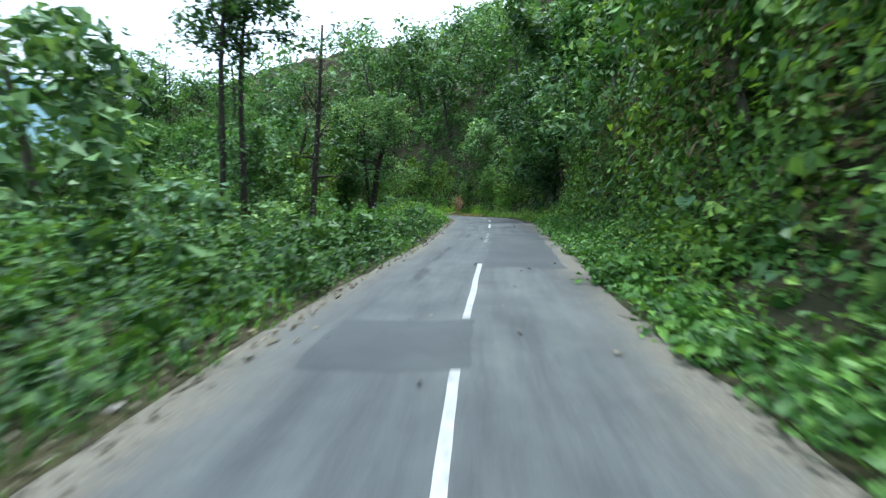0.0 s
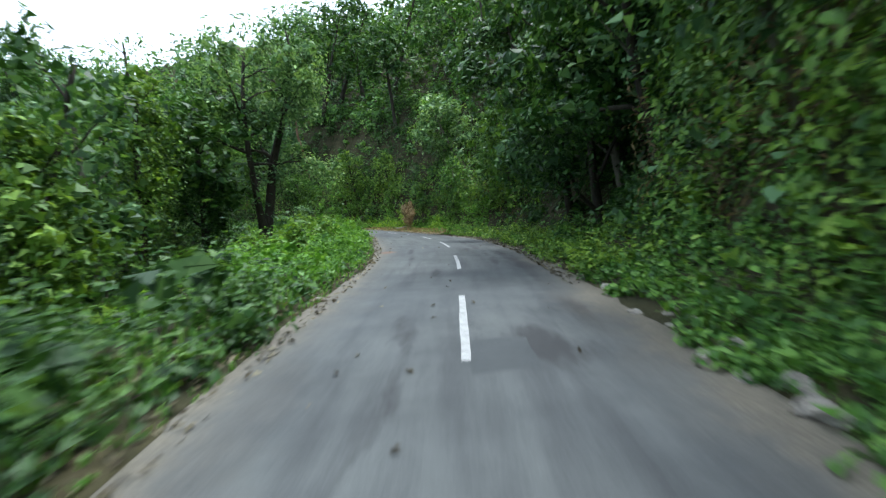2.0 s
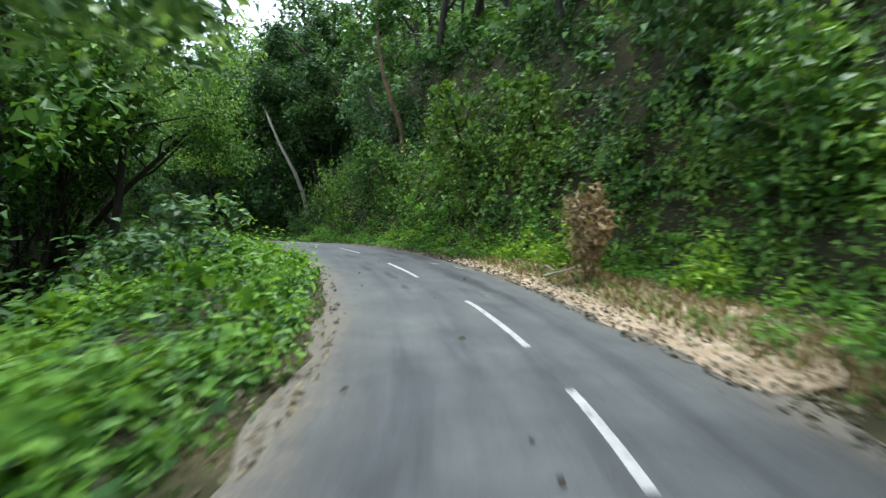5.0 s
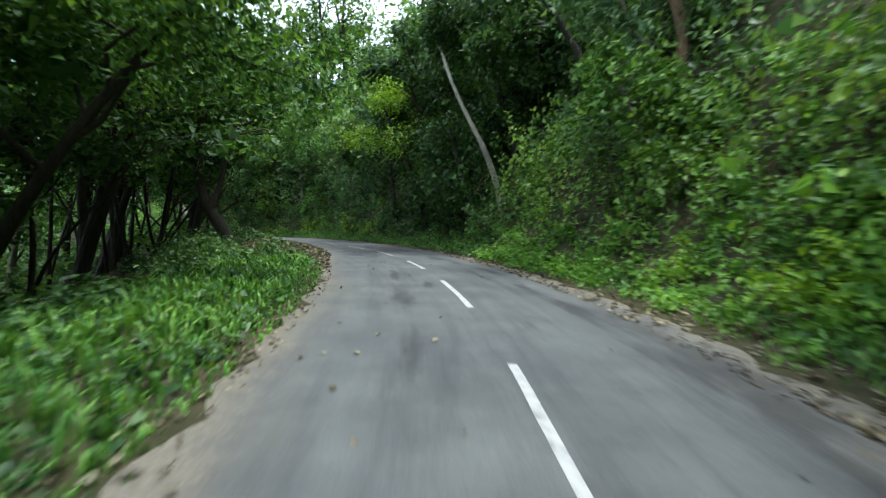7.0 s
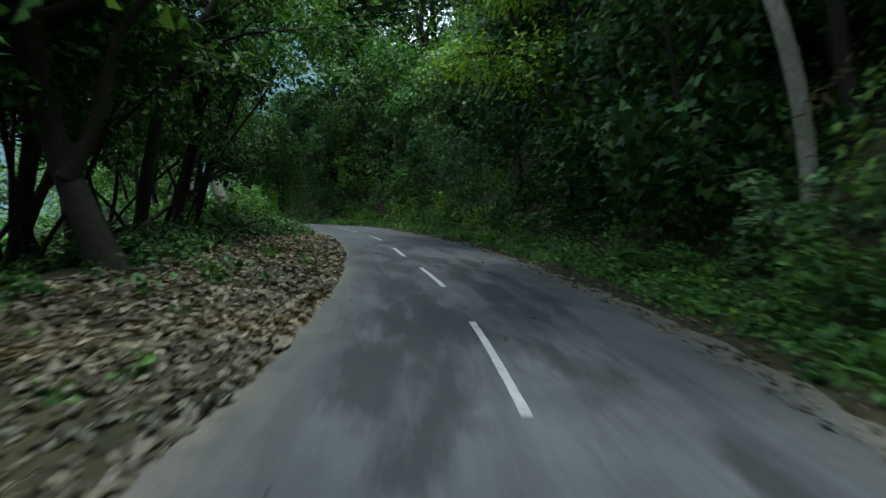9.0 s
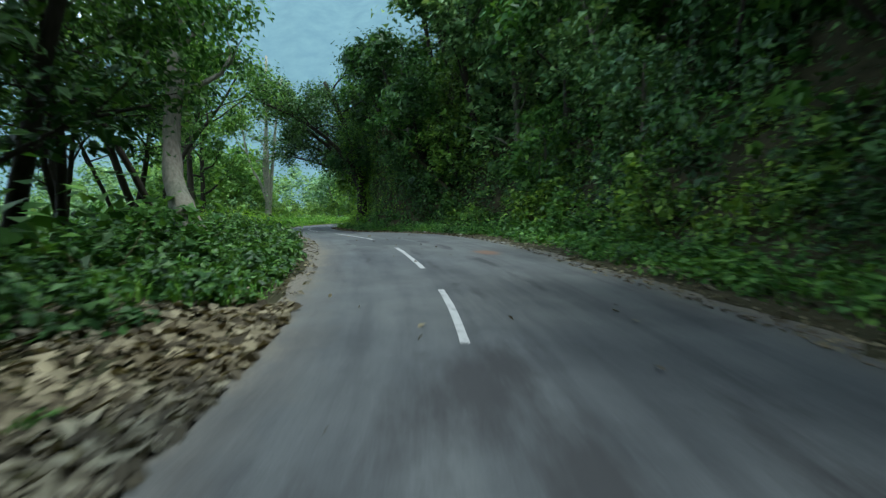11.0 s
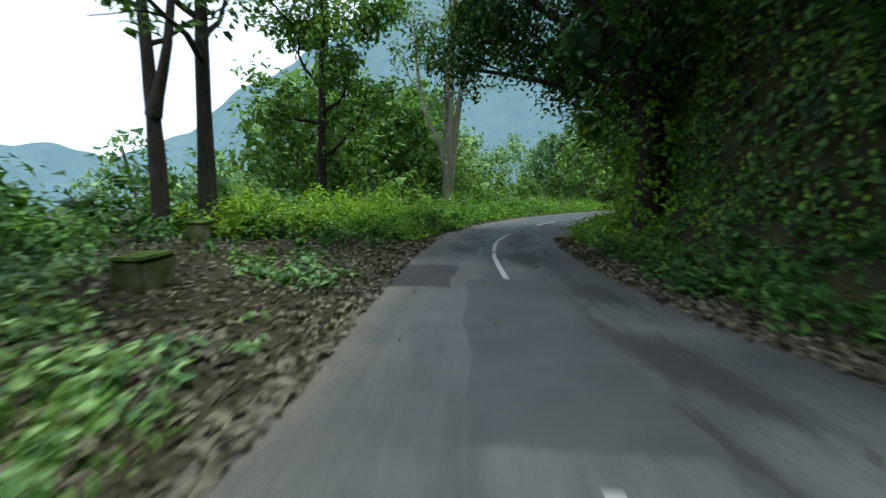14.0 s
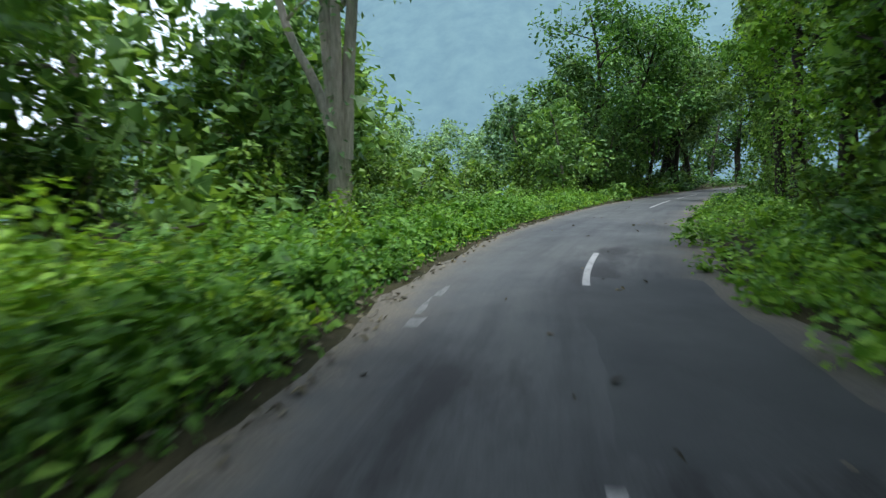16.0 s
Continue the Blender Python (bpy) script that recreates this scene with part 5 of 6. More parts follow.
grass("grass", -4, 60, lambda s: (-at_s(s, WL) - 0.15, -at_s(s, WL) - 1.4), 7000, 0.22, 1)
grass("grass", 56, 76.5, lambda s: (-at_s(s, WL) - 0.1, -at_s(s, WL) - 4.4), 13000, 0.24, 2)
thicket("undergrowth", 60, 79, verge_l, 130, 80, 0.5, 0.7, 0.13, LEAF_DARK, 429, "dark weeds at the edge of the roadside wood")
thicket("undergrowth", 59, 77, lambda s: (-at_s(s, WL) - 0.4, -at_s(s, WL) - 4.2), 110, 46, 0.3, 0.5, 0.11, LEAF_DARK, 426, "low weeds among the verge grass", patchy=1.4)
thicket("undergrowth", 60, 76, lambda s: (-at_s(s, WL) - 2.4, -at_s(s, WL) - 5.0), 70, 60, 0.5, 0.6, 0.14, LEAF_DARK, 427, "broad-leaved weeds at the wood's edge", patchy=1.4)
grass("grass", 97, 116, lambda s: (-at_s(s, WL) - 0.3, -at_s(s, WL) - 3.2), 6000, 0.22, 3)
grass("grass", 127, 152, lambda s: (-at_s(s, WL) - 0.3, -at_s(s, WL) - 1.4), 3500, 0.25, 6)
grass("grass", -4, 135, lambda s: (at_s(s, WR) + 0.35, at_s(s, WR) + 1.4), 8000, 0.24, 4)
grass("dry_grass", 48, 62, lambda s: (at_s(s, WR) + 0.2, at_s(s, WR) + 2.2), 5000, 0.2, 5, STRAW, "flattened straw-coloured dry grass by the road")

apron = new("dirt_apron", strip("dirt_apron", 48.5, 60.0, lambda s: at_s(s, WR) - 0.15, lambda s: at_s(s, WR) + 0.6 + 2.6 * math.sin(math.pi * (s - 48.5) / 11.5) ** 0.7, -0.02, SAND, 0.25, 10, 0.16, seed=11.0))
co_ = np.empty(len(apron.data.vertices) * 3)
apron.data.vertices.foreach_get("co", co_)
co_ = co_.reshape(-1, 3)
as_, al_ = road_coords(co_[:, 0], co_[:, 1])
co_[:, 2] = np.where(al_ < at_s(as_, WR) + 0.3, co_[:, 2] + 0.026, ground_z(co_[:, 0], co_[:, 1]) + 0.04)
apron.data.vertices.foreach_set("co", co_.ravel())
tagged(apron, "pale sandy soil and straw washed off the bank", "dirt", kind="structure")


# ---- shrubs, vines and single things by the road ----
def shrub(seed, height, spread, leaf, leaf_size, clumps=16, per=46, label="", hang=0.2, flat=0.8):
    """A shrub at the origin: stems rising from one foot, and foliage."""
    r2 = np.random.default_rng(seed)
    top = new("shrub")
    wood_, tips = [], []
    for k in range(7):
        a = k * 0.9 + r2.random()
        d = (math.cos(a) * spread / height, math.sin(a) * spread / height, 1.0)
        p = branch_path(r2, (0, 0, -0.1), d, height * r2.uniform(0.7, 1.0), 0.16, 5)
        wood_.append(tube(p, np.linspace(0.025, 0.006, len(p)), 5))
        tips += [p[-1], p[3], p[4]]
    v, f = join_parts(wood_)
    part("stem", mesh_from("stem", v, f, STEM), top)
    tips = np.array(tips)
    c = tips[r2.integers(0, len(tips), clumps)] + r2.normal(size=(clumps, 3)) * 0.12
    c_r = spread * 0.36 * (0.6 + 0.8 * r2.random(clumps))
    pos, nrm = clump_leaves(r2, c, c_r, per, flat, hang)
    part("foliage", leaf_mesh("foliage", pos, nrm, leaf_size * (0.6 + 0.8 * r2.random(len(pos))), r2, leaf, 0.6, 0.5, core=(c, c_r * 0.65, flat)), top)
    return tagged(top, label, "shrub", "roadside shrubs")


SHRUBS = [
    shrub(500, 2.3, 1.2, LEAF_BLUE, 0.18, 20, 40, "shrub with large pale grey-green leaves"),
    shrub(501, 1.5, 1.0, LEAF_MID, 0.14, 16, 40, "low green broad-leaved shrub on the verge"),
    shrub(502, 1.8, 1.1, LEAF_VINE, 0.15, 20, 44, "mound of vines over a roadside shrub", 0.7, 1.0),
    shrub(503, 1.1, 0.9, LEAF_LIME, 0.12, 16, 44, "bright yellow-green weed bush"),
]
SHRUB_AT = [  # kind, s, offset, size
    (0, 55.5, -4.7, 1.0), (0, 9.0, -6.2, 1.2), (0, 11.5, -6.8, 1.3), (0, 7.0, -7.0, 1.2), (0, 13.5, -6.3, 1.0), (1, 16, -4.6, 1.1), (1, 5, -4.8, 1.0), (1, 20, -4.4, 1.0),
    (2, 33, -5.2, 1.0), (2, 38, -5.0, 0.9), (2, 43, -5.4, 1.0), (1, 47, -5.0, 0.9), (0, 18.5, 4.6, 0.8), (0, 26, 5.0, 0.9), (1, 12, 3.9, 0.9), (1, 33, 4.2, 0.9), (2, 22, 4.6, 1.1),
    (1, 59, 4.4, 0.9), (2, 63, 5.0, 1.0), (1, 67, 4.6, 0.9), (2, 71, 5.2, 1.1), (1, 78, 4.4, 1.0), (1, 81, 4.8, 1.1), (0, 83, 5.6, 0.9), (1, 86, 4.9, 1.0), (2, 101, 5.9, 1.2), (1, 104.5, 6.0, 1.2), (2, 108, 6.4, 1.3), (1, 112, 6.2, 1.2),
    (3, 124.8, -5.6, 1.0), (3, 126.4, -5.0, 1.1), (3, 127.8, -4.7, 1.1), (3, 129.5, -4.4, 1.1), (3, 131, -5.0, 1.2), (3, 133, -4.4, 1.0), (3, 128.5, -6.2, 1.2), (3, 131.5, -6.6, 1.3), (3, 135.5, -4.6, 1.0),
    (2, 139.5, -6.6, 1.5), (2, 143, -8.6, 1.9), (2, 147.5, -8.4, 1.6), (2, 152, -9.5, 1.8), (2, 156.5, -9.0, 1.7), (2, 161.5, -8.5, 1.8), (2, 149.5, -12.0, 2.2), (2, 137, -5.4, 1.1), (2, 140, -5.2, 1.1), (2, 143.5, -5.6, 1.2), (2, 147, -5.2, 1.2), (2, 150.5, -5.4, 1.1), (2, 154, -5.0, 1.2), (2, 158, -5.4, 1.1), (2, 145, -8.0, 1.5), (2, 151, -8.5, 1.6), (2, 136.5, -8.2, 1.7), (2, 139.5, -8.8, 1.4), (2, 142.5, -10.5, 2.0), (2, 148, -10, 1.8), (2, 155, -8.2, 1.8), (2, 134.5, -10.5, 1.8), (2, 162, -5.0, 1.3), (2, 166, -4.6, 1.4), (2, 170, -4.2, 1.5), (2, 174, -3.8, 1.6), (2, 160, 4.6, 1.5), (2, 166, 4.4, 1.5), (2, 172, 4.0, 1.5),
    (3, 52.5, 4.5, 1.1), (3, 56.5, 4.3, 1.1), (3, 58.5, 4.0, 1.0), (3, 60.5, 4.1, 1.0), (3, 63.5, 4.1, 0.9), (3, 66, 4.2, 1.0), (3, 69, 4.1, 0.9), (3, 129.2, 3.3, 0.9), (3, 131.2, 3.2, 1.0), (2, 133, 3.9, 1.0), (1, 135.5, 3.9, 1.0), (1, 138, 4.0, 1.1), (2, 140.5, 4.6, 1.2), (0, 112, -4.4, 0.8), (1, 109, -4.2, 0.9), (1, 101.5, -4.4, 0.9), (1, 98.5, -4.6, 0.9)]
done = set()
for kind, s_, l_, size in SHRUB_AT:
    m_ = stand(None, s_, l_, (s_ * 77) % 360, 0, 0.05)
    if kind in done:
        sh = copy_thing(SHRUBS[kind], m_)
    else:
        done.add(kind)
        sh = SHRUBS[kind]
        sh.matrix_basis = m_
    low_ = 0.62 if kind == 2 and s_ > 134 and -7 < l_ < 0 else 0.8 if kind == 2 and s_ > 134 and l_ < 0 else 1.0
    sh.scale = (size * low_, size * low_, size * 0.95 * low_)


def hanging_vines(s0, s1, lat_fn, strands, seed, material, low, high, size=0.17, width=0.65, label="leafy vines hanging down the bank"):
    """Leafy strands hanging down the face of the bank and from the boughs over it."""
    r2 = np.random.default_rng(seed)
    per = 26
    s = r2.uniform(s0, s1, strands)
    lat = lat_fn(s) + r2.uniform(0, 1.8, strands)
    p, nr = surface(s, lat)
    base = at_s(s, CEN[:, 2])
    topz = np.maximum(p[:, 2] + 1.2, base + r2.uniform(low, high, strands))
    length = r2.uniform(1.2, 3.4, strands)
    u = np.sort(r2.random((strands, per)), 1)
    sway = 0.25 * np.sin(u * 4 + r2.random((strands, 1)) * 6)
    pos = np.stack([p[:, :1] + sway + r2.normal(size=(strands, per)) * 0.09, p[:, 1:2] + 0.6 * sway + r2.normal(size=(strands, per)) * 0.09, topz[:, None] - u * length[:, None]], -1).reshape(-1, 3)
    nrm = np.repeat(nr * [1, 1, 0.3], per, 0) + r2.normal(size=(len(pos), 3)) * 0.5 + [0, 0, 0.4]
    ob = new("hanging_vines", leaf_mesh("hanging_vines", pos, nrm, size * (0.6 + 0.8 * r2.random(len(pos))), r2, material, width, 1.2))
    return tagged(ob, label, "vines", kind="stuff")


def vine_face(s):
    return at_s(s, WR) + np.interp(s, *FOOT) + 0.2 + np.interp(s, [115, 117.5, 127.5, 129], [0, 2.6, 2.6, 0])


hanging_vines(-2, 28.5, vine_face, 420, 1, LEAF_VINE, 1.5, 5.5)
hanging_vines(42, 82, vine_face, 420, 2, LEAF_VINE, 1.5, 5.5)
hanging_vines(96, 126, vine_face, 200, 3, LEAF_DARK, 1.5, 4.5)
hanging_vines(125, 140, vine_face, 360, 4, LEAF_VINE, 1.0, 6.0)
hanging_vines(128, 139, vine_face, 420, 5, LEAF_LIME, 0.8, 5.5)
hanging_vines(3, 29, vine_face, 150, 6, STRAW_DARK, 1.5, 5.0, 0.2, 0.16, "dry brown vine stalks hanging down the bank")
hanging_vines(44, 82, vine_face, 80, 7, STRAW_DARK, 1.0, 4.5, 0.2, 0.16, "dry brown vine stalks hanging down the bank")


# the upright face of earth at the corner, hung with moss and small creepers
def bank_face():
    ss, hh = np.arange(114.0, 131.01, 0.25), np.concatenate([np.arange(-0.3, 6.0, 0.25), [6.2, 6.5, 6.8]])
    sg, hg = np.meshgrid(ss, hh, indexing="ij")
    hg = hg * np.interp(sg, [114, 117, 121, 128, 131], [0.1, 0.45, 1, 1, 0.5])
    foot = np.interp(sg, [114, 116.5, 119, 121, 126, 128, 129.5, 131], [6.3, 5.4, 4.4, 3.8, 3.55, 3.6, 4.4, 6.0])
    lat = foot + 0.1 * hg - 0.32 * np.clip(hg - 3.2, 0, 2.5) + 2.2 * np.clip(hg - 5.9, 0, 2)
    lat = lat + 0.22 * wave(sg, hg * 1.4, 0.9, 3) + 0.12 * wave(sg, hg * 0.6, 0.33, 8) + 0.05 * wave(sg, hg, 0.14, 5)
    xy = road_xy(sg, lat)
    v = np.concatenate([xy, (at_s(sg, CEN[:, 2]) + hg)[..., None]], -1)
    c = len(hh)
    i2, j2 = np.meshgrid(np.arange(c - 1), np.arange(len(ss) - 1))
    q = (j2 * c + i2).ravel()
    tagged(new("earth_bank", mesh_from("earth_bank", v.reshape(-1, 3), np.stack([q, q + c, q + c + 1, q + 1], 1), BANK_EARTH)), "upright face of dark mossy earth at the corner", "bank", kind="structure")
    r2 = np.random.default_rng(77)
    out = np.cross(v[1:, :-1] - v[:-1, :-1], v[:-1, 1:] - v[:-1, :-1])
    out /= np.linalg.norm(out, axis=2)[..., None] + 1e-9
    out = out * np.sign(-(out[..., :2] * np.stack([at_s(sg, RIGHT[:, 0]), at_s(sg, RIGHT[:, 1])], -1)[:-1, :-1]).sum(-1))[..., None]
    # fewer light leaves before the corner: shade put into the leaf mix
    for mm, count, sd, cut, size in ((LEAF_VINE, 24000, 2, -0.05, 0.085), (LEAF_LIME, 16000, 6, 0.1, 0.075), (LEAF_DARK, 7000, 9, -0.3, 0.15)):
        a, b3 = r2.integers(0, len(ss) - 1, count), r2.integers(1, c - 2, count)
        keep = 0.6 * wave(ss[a], hh[b3] * 0.3, 0.28, sd) + 0.6 * wave(ss[a], hh[b3] * 0.8, 1.3, sd + 3) + 0.2 * r2.normal(size=count) + (0 if mm is LEAF_DARK else (0.6 if mm is LEAF_LIME else 0.4) * np.clip((ss[a] - 121.5) / 3, -1, 1)) > cut
        a, b3 = a[keep], b3[keep]
        u, w = r2.random((len(a), 1)), r2.random((len(a), 1))
        pp = v[a, b3] * (1 - u) * (1 - w) + v[a + 1, b3] * u * (1 - w) + v[a, b3 + 1] * (1 - u) * w + v[a + 1, b3 + 1] * u * w
        o = out[a, b3]
        pp = pp + o * (0.02 + 0.16 * r2.random((len(a), 1)) ** 2)
        nn = o + r2.normal(size=o.shape) * 0.35 + [0, 0, 0.35]
        tagged(new("bank_moss", leaf_mesh("bank_moss", pp, nn, size * (0.6 + 0.8 * r2.random(len(pp))), r2, mm, 0.7, 1.4)), "small creepers and moss hanging on the earth face", "creepers", kind="stuff")


def bank_fringe():
    """Growth spilling over the top of the earth face."""
    r2 = np.random.default_rng(78)
    k = 150
    s = r2.uniform(114.5, 131, k)
    lat = np.interp(s, [114, 116.5, 119, 121, 126, 128, 129.5, 131], [6.3, 5.4, 4.4, 3.8, 3.55, 3.6, 4.4, 6.0]) + r2.uniform(-0.5, 0.6, k)
    h = 6.0 * np.interp(s, [114, 117, 121, 128, 131], [0.1, 0.45, 1, 1, 0.5]) + r2.uniform(-1.2, 0.5, k)
    cc = np.concatenate([road_xy(s, lat), (at_s(s, CEN[:, 2]) + h)[:, None]], 1)
    rad = r2.uniform(0.4, 0.85, k)
    pos, nrm = clump_leaves(r2, cc, rad, 90, 0.9, 1.3)
    tagged(new("hanging_vines", leaf_mesh("hanging_vines", pos, nrm, 0.16 * (0.6 + 0.8 * r2.random(len(pos))), r2, LEAF_DARK, 0.6, 1.0, False, (cc, rad * 0.9, 0.9))), "dark vines spilling over the top of the earth face", "vines", kind="stuff")


bank_fringe()
BANK_EARTH = soil_mat("bank_earth", (0.02, 0.026, 0.01), (0.04, 0.042, 0.018), (0.08, 0.062, 0.04), 1.6)
bank_face()


# broad-leaved creepers with heart-shaped leaves on the first bank
def heart_leaf():
    """One heart-shaped leaf, a metre across, with a folded midrib and a drooping tip."""
    half_ = [(0.0, 0.0), (0.2, -0.16), (0.42, -0.08), (0.5, 0.14), (0.4, 0.42), (0.2, 0.68), (0.0, 0.92)]
    rim = half_ + [(-x, y) for x, y in half_[-2:0:-1]]
    v = [(0.0, 0.3, -0.03)] + [(x, y, 0.12 * abs(x) - 0.22 * y * y) for x, y in rim]
    f = [(0, i + 1, (i + 1) % len(rim) + 1) for i in range(len(rim))]
    return mesh_from("leaf", v, f, LEAF_BROAD)


LEAF_BROAD = leaf_mat("leaf_broad", (0.06, 0.14, 0.065), (0.1, 0.2, 0.1), (0.16, 0.27, 0.15), 0.25, 0.45)
HEART = heart_leaf()


def broad_creeper(seed, height, count):
    r2 = np.random.default_rng(seed)
    top = new("broad_leaf_plant")
    p = branch_path(r2, (0, 0, -0.1), (0.25, 0, 1), height, 0.18, 6)
    stalks_ = [tube(p, np.linspace(0.02, 0.008, len(p)), 5)]
    for k in range(count):
        i = 1 + k % (len(p) - 1)
        a = r2.uniform(-2.2, 2.2) + math.pi
        tip = p[i] + np.array([math.cos(a) * r2.uniform(0.15, 0.45), math.sin(a) * r2.uniform(0.15, 0.45), r2.uniform(-0.1, 0.2)])
        stalks_.append(tube(np.array([p[i], (p[i] + tip) / 2 + [0, 0, 0.05], tip]), [0.007, 0.006, 0.005], 4))
        lf = part("leaf", HEART, top)
        k_ = r2.uniform(0.2, 0.38)
        lf.matrix_basis = Matrix.Translation(tip) @ Matrix.Rotation(a - math.pi / 2, 4, "Z") @ Matrix.Rotation(radians(r2.uniform(-60, -10)), 4, "X") @ Matrix.Scale(k_, 4)
    v, f = join_parts(stalks_)
    part("stem", mesh_from("stem", v, f, STEM), top)
    return tagged(top, "creeper with large pale heart-shaped leaves on the bank", "creeper", "broad-leaved creepers")


for i, (s_, l_, h, cnt) in enumerate(((6.5, 3.6, 0.8, 7), (9.2, 3.4, 1.0, 8), (10.5, 4.2, 1.4, 9), (12.6, 3.5, 0.9, 8), (14.8, 4.4, 1.6, 10), (16.6, 3.9, 1.2, 9), (18.4, 4.6, 1.7, 11), (20.2, 4.2, 1.4, 10), (22.4, 4.5, 1.6, 11), (24.0, 4.1, 1.2, 9),
                                    (26.2, 4.6, 1.6, 10), (28.0, 4.4, 1.2, 8), (8.0, 5.0, 1.5, 9), (19.2, 5.6, 1.6, 10), (23.2, 5.8, 1.6, 10), (33.5, 4.2, 0.9, 7), (36.8, 4.4, 0.8, 7), (61.5, 4.6, 1.2, 8), (66.0, 5.0, 1.4, 9), (70.5, 5.2, 1.4, 9))):
    broad_creeper(700 + i, h, cnt).matrix_basis = stand(None, s_, l_, aim(s_) + 25 * math.sin(i * 2.3), 0, 0.0)

# dead brown plant and its fallen stalks at the first bend
dead = new("dead_plant")
r2 = np.random.default_rng(610)
stalks, tips = [], []
for k in range(5):
    p = branch_path(r2, (r2.normal() * 0.1, r2.normal() * 0.1, -0.1), (r2.normal() * 0.22, r2.normal() * 0.22, 1), r2.uniform(1.6, 2.4), 0.1, 6)
    stalks.append(tube(p, np.linspace(0.035, 0.01, len(p)), 6))
    tips += [p[-1], p[-1], p[4], p[5], p[3]]
v, f = join_parts(stalks)
part("stalk", mesh_from("stalk", v, f, STRAW), dead)
tips = np.array(tips)
pos, nrm = clump_leaves(r2, tips, 0.2 + 0.22 * r2.random(len(tips)), 40, 1.0, 0.25, 0.1)
part("foliage", leaf_mesh("foliage", pos, nrm, 0.17 * (0.6 + 0.8 * r2.random(len(pos))), r2, LEAF_DEAD, 0.6, 1.2), dead)
dead.matrix_basis = stand(None, 54.2, 3.1, 0, 4, 0.0)
dead.scale = (0.85, 0.85, 0.9)
tagged(dead, "withered brown plant standing in dry grass", "dead plant")
r2 = np.random.default_rng(615)
for s_, l_, ln, turn in ((54.6, 3.1, 1.3, 20), (55.6, 3.4, 1.0, 75)):
    p = branch_path(r2, (-ln / 2, 0, 0.25), (1, 0.1, 0.15), ln, 0.12, 5)
    v, f = tube(p, np.linspace(0.03, 0.012, len(p)), 6)
    st_ = new("fallen_branch", mesh_from("fallen_branch", v, f, BARK_PALE))
    st_.matrix_basis = stand(None, s_, l_, turn, 0, 0.1)
    tagged(st_, "pale broken branch lying in the weeds", "branch")

# bare forked bough hanging from the first bank
r2 = np.random.default_rng(620)
main = np.array([(0, 0, 2.6), (0.05, 0.1, 1.7), (0.15, 0.1, 0.9), (0.55, 0.2, 0.35), (0.9, 0.3, 0.0)])
fork = np.array([(0.02, 0.05, 2.0), (-0.25, 0.1, 1.4), (-0.5, 0.0, 0.7)])
v, f = join_parts([tube(main, [0.045, 0.05, 0.055, 0.06, 0.07], 7, 0.2, r2), tube(fork, [0.03, 0.022, 0.012], 6)])
bough = new("dead_bough", mesh_from("dead_bough", v, f, BARK_PALE))
x_, y_, z_ = ground_at(11.5, 5.6)
bough.matrix_basis = Matrix.Translation((x_, y_, z_ + 0.75)) @ Matrix.Rotation(radians(aim(11.5)), 4, "Z")
tagged(bough, "bare pale forked bough leaning on the bank", "branch")


# stones at the foot of the bank
def stone(seed, size):
    r3_ = random.Random(seed)
    bm = bmesh.new()
    bmesh.ops.create_icosphere(bm, subdivisions=2, radius=size)
    for vv in bm.verts:
        vv.co *= 0.75 + 0.5 * noise.noise(vv.co * (1.4 / size) + Vector((seed, 0, 0))) + 0.1 * r3_.random()
        vv.co.z *= 0.55
    me = bpy.data.meshes.new("stone")
    bm.to_mesh(me)
    bm.free()
    me.materials.append(ROCK)
    return me


stones = [stone(3 + i, 0.16 + 0.03 * i) for i in range(4)]
rr = random.Random(9)
for i in range(26):
    if i < 14:
        s_ = rr.uniform(20.5, 26)
        l_ = float(at_s(s_, WR)) + rr.uniform(-0.05, 0.75)
    elif i < 20:
        s_ = rr.uniform(100, 130)
        l_ = float(at_s(s_, WR)) + rr.uniform(0.1, 0.8)
    else:
        s_ = rr.uniform(2, 60)
        l_ = -float(at_s(s_, WL)) - rr.uniform(0.0, 0.5)
    k = rr.uniform(0.35, 1.0) if i < 14 else rr.uniform(0.25, 0.6)
    x_, y_ = road_xy(s_, l_)
    ob = new("stone", stones[i % 4])
    z_ = max(float(ground_z(np.array([x_]), np.array([y_]))[0]), float(road_z(s_, l_)) - 0.03)
    ob.matrix_basis = pose(float(x_), float(y_), z_ + 0.03 * k, 0, 0, rr.uniform(0, 360))
    ob.scale = (k, k * rr.uniform(0.7, 1.1), k)
    tagged(ob, "pale angular stone fallen from the bank", "stone", "stones by the road")


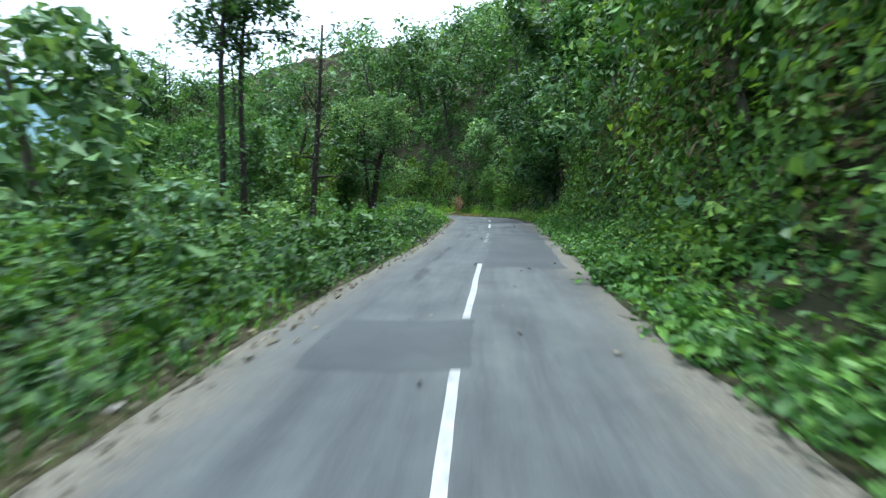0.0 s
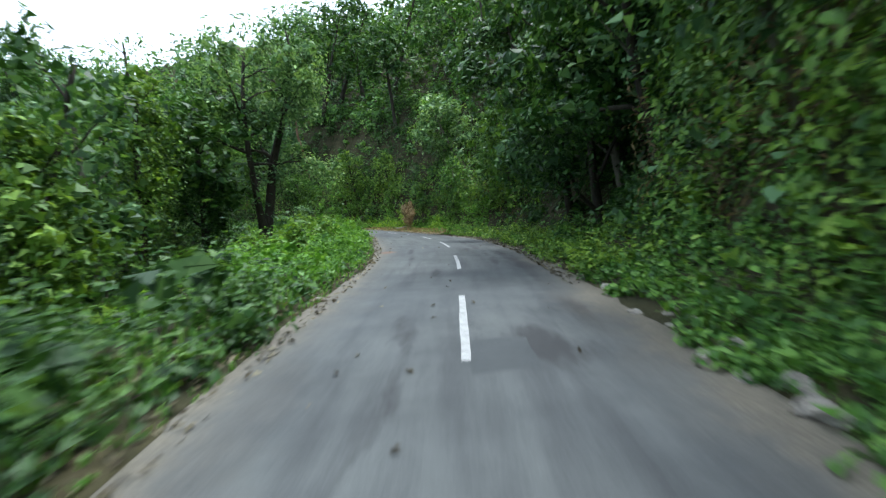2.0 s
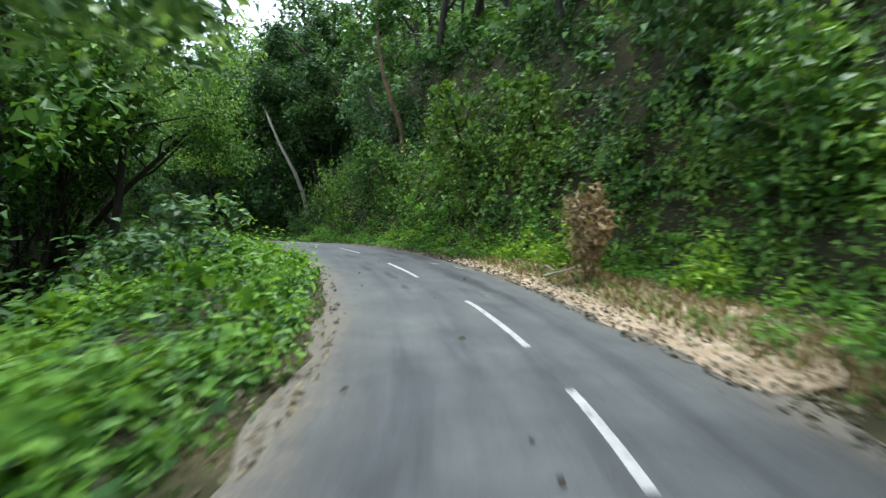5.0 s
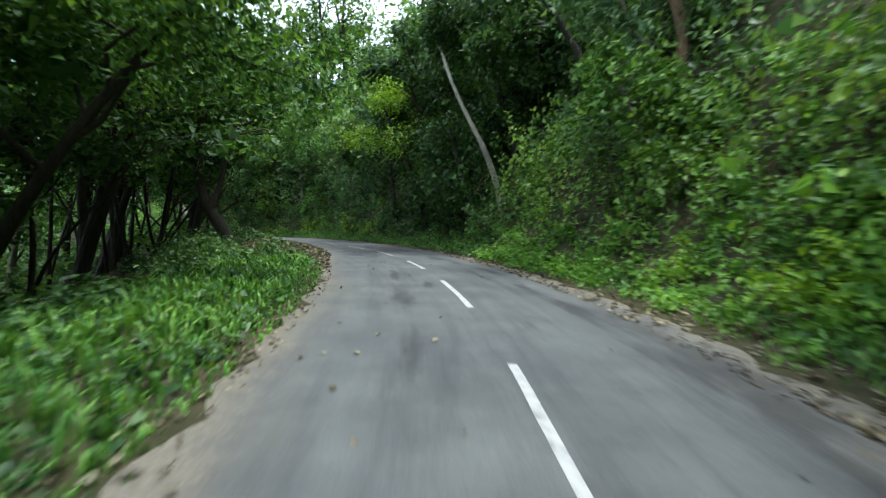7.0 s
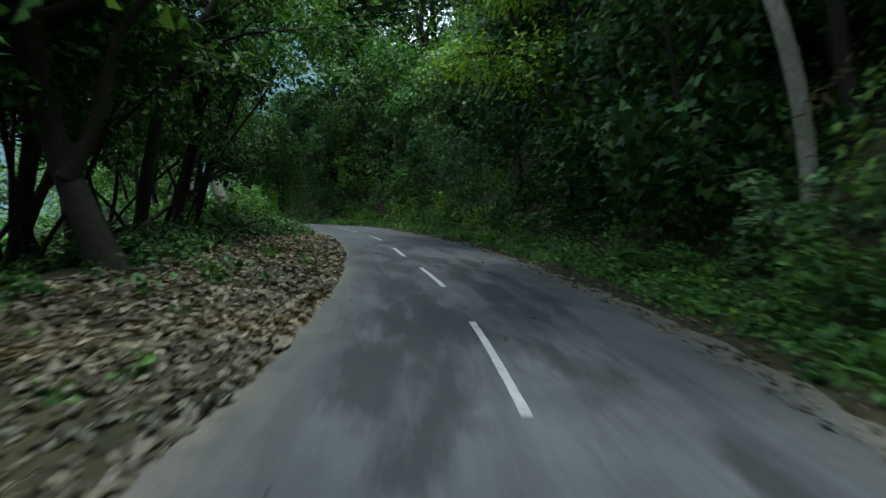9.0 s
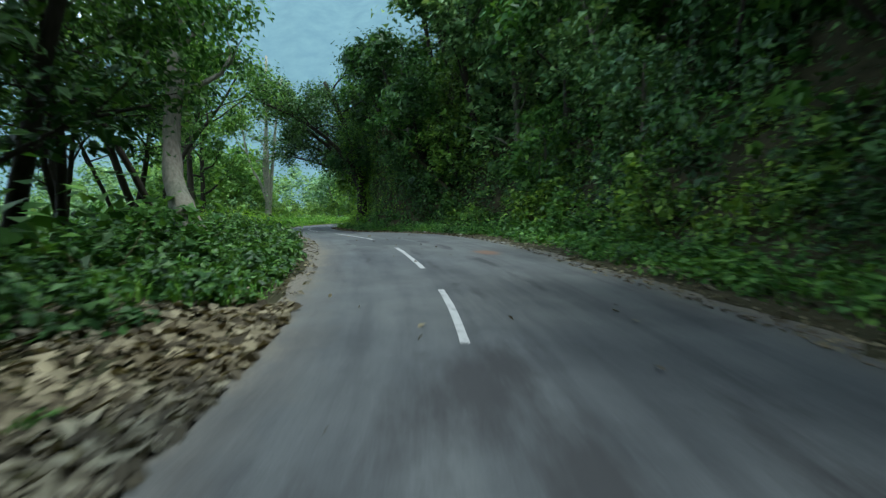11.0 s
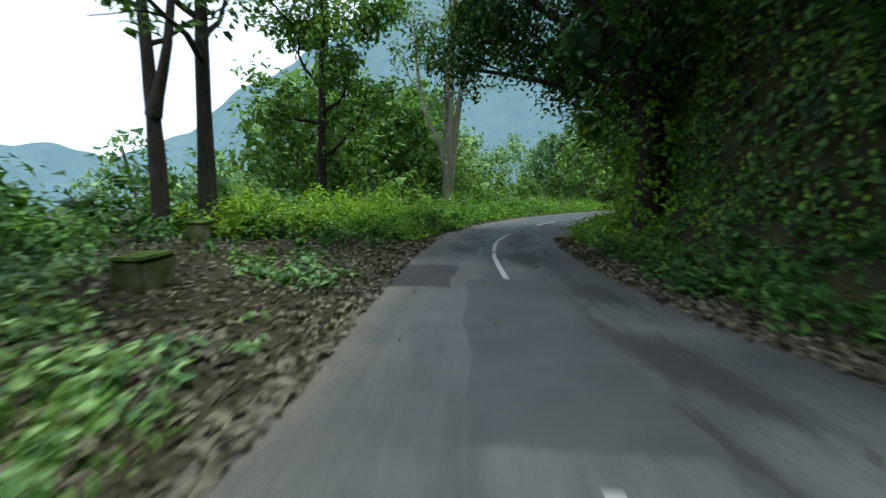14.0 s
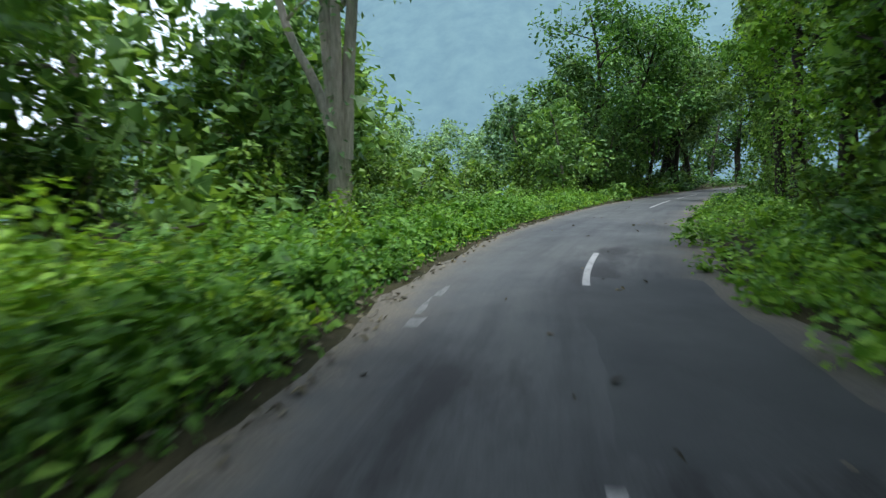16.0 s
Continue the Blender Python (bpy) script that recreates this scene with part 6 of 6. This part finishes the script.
# mossy guard blocks on the valley side
def guard_block(w, d, h, seed):
    top = new("guard_block")

    def box(name, sx, sy, sz, z0, mm, dx=0.0):
        bm = bmesh.new()
        bmesh.ops.create_cube(bm, size=1)
        for vv in bm.verts:
            vv.co = Vector((vv.co.x * sx + dx, vv.co.y * sy, vv.co.z * sz + z0 + sz / 2))
        bmesh.ops.bevel(bm, geom=bm.edges[:], offset=0.03, segments=2, affect="EDGES")
        bmesh.ops.subdivide_edges(bm, edges=[e for e in bm.edges if e.calc_length() > 0.15], cuts=3, use_grid_fill=True)
        for vv in bm.verts:
            vv.co += noise.noise_vector(vv.co * 6 + Vector((seed, 0, 0))) * 0.015
        me = bpy.data.meshes.new(name)
        bm.to_mesh(me)
        bm.free()
        me.materials.append(mm)
        part(name, me, top)

    box("body", w, d, h, -0.15, MOSSY)
    box("moss_cap", w * 1.02, d * 1.02, 0.05, h - 0.155, MOSS)
    return tagged(top, "low mossy concrete guard block at the road's edge", "guard block", "guard blocks")


MOSS = soil_mat("moss", (0.04, 0.075, 0.014), (0.08, 0.125, 0.024), (0.14, 0.17, 0.05), 3.0)
for s_, l_, w, h, sd in ((115.4, -3.5, 0.9, 0.55, 1), (119.0, -4.4, 0.75, 0.5, 2), (123.6, -6.3, 0.9, 0.5, 3)):
    g = guard_block(0.38, w, h, sd)
    g.matrix_basis = stand(None, s_, l_, aim(s_) + 8 * sd - 15, 0, 0.0)

# ---- wear on the asphalt ----
for s0, s1, a, b2, sd in ((123.6, 124.1, -0.5, -0.45, 1), (124.15, 124.4, -0.47, -0.44, 2), (124.4, 124.55, -0.46, -0.36, 3), (124.9, 125.3, -0.5, -0.46, 7), (126.3, 127.0, -0.42, -0.39, 5), (131.6, 131.9, -1.62, -1.5, 4), (132.0, 132.7, -1.68, -1.6, 9), (132.8, 133.3, -1.62, -1.56, 8),
                          (58.7, 58.95, 1.22, 1.4, 6), (57.6, 58.2, 1.6, 1.72, 10)):
    ob = new("road_marking", strip("road_marking", s0, s1, a, b2, 0.004, PAINT_OLD, 0.04, 4, 0.045, 0.12, seed=sd))
    tagged(ob, "faded splash of old white road paint", "road marking", "paint remains")
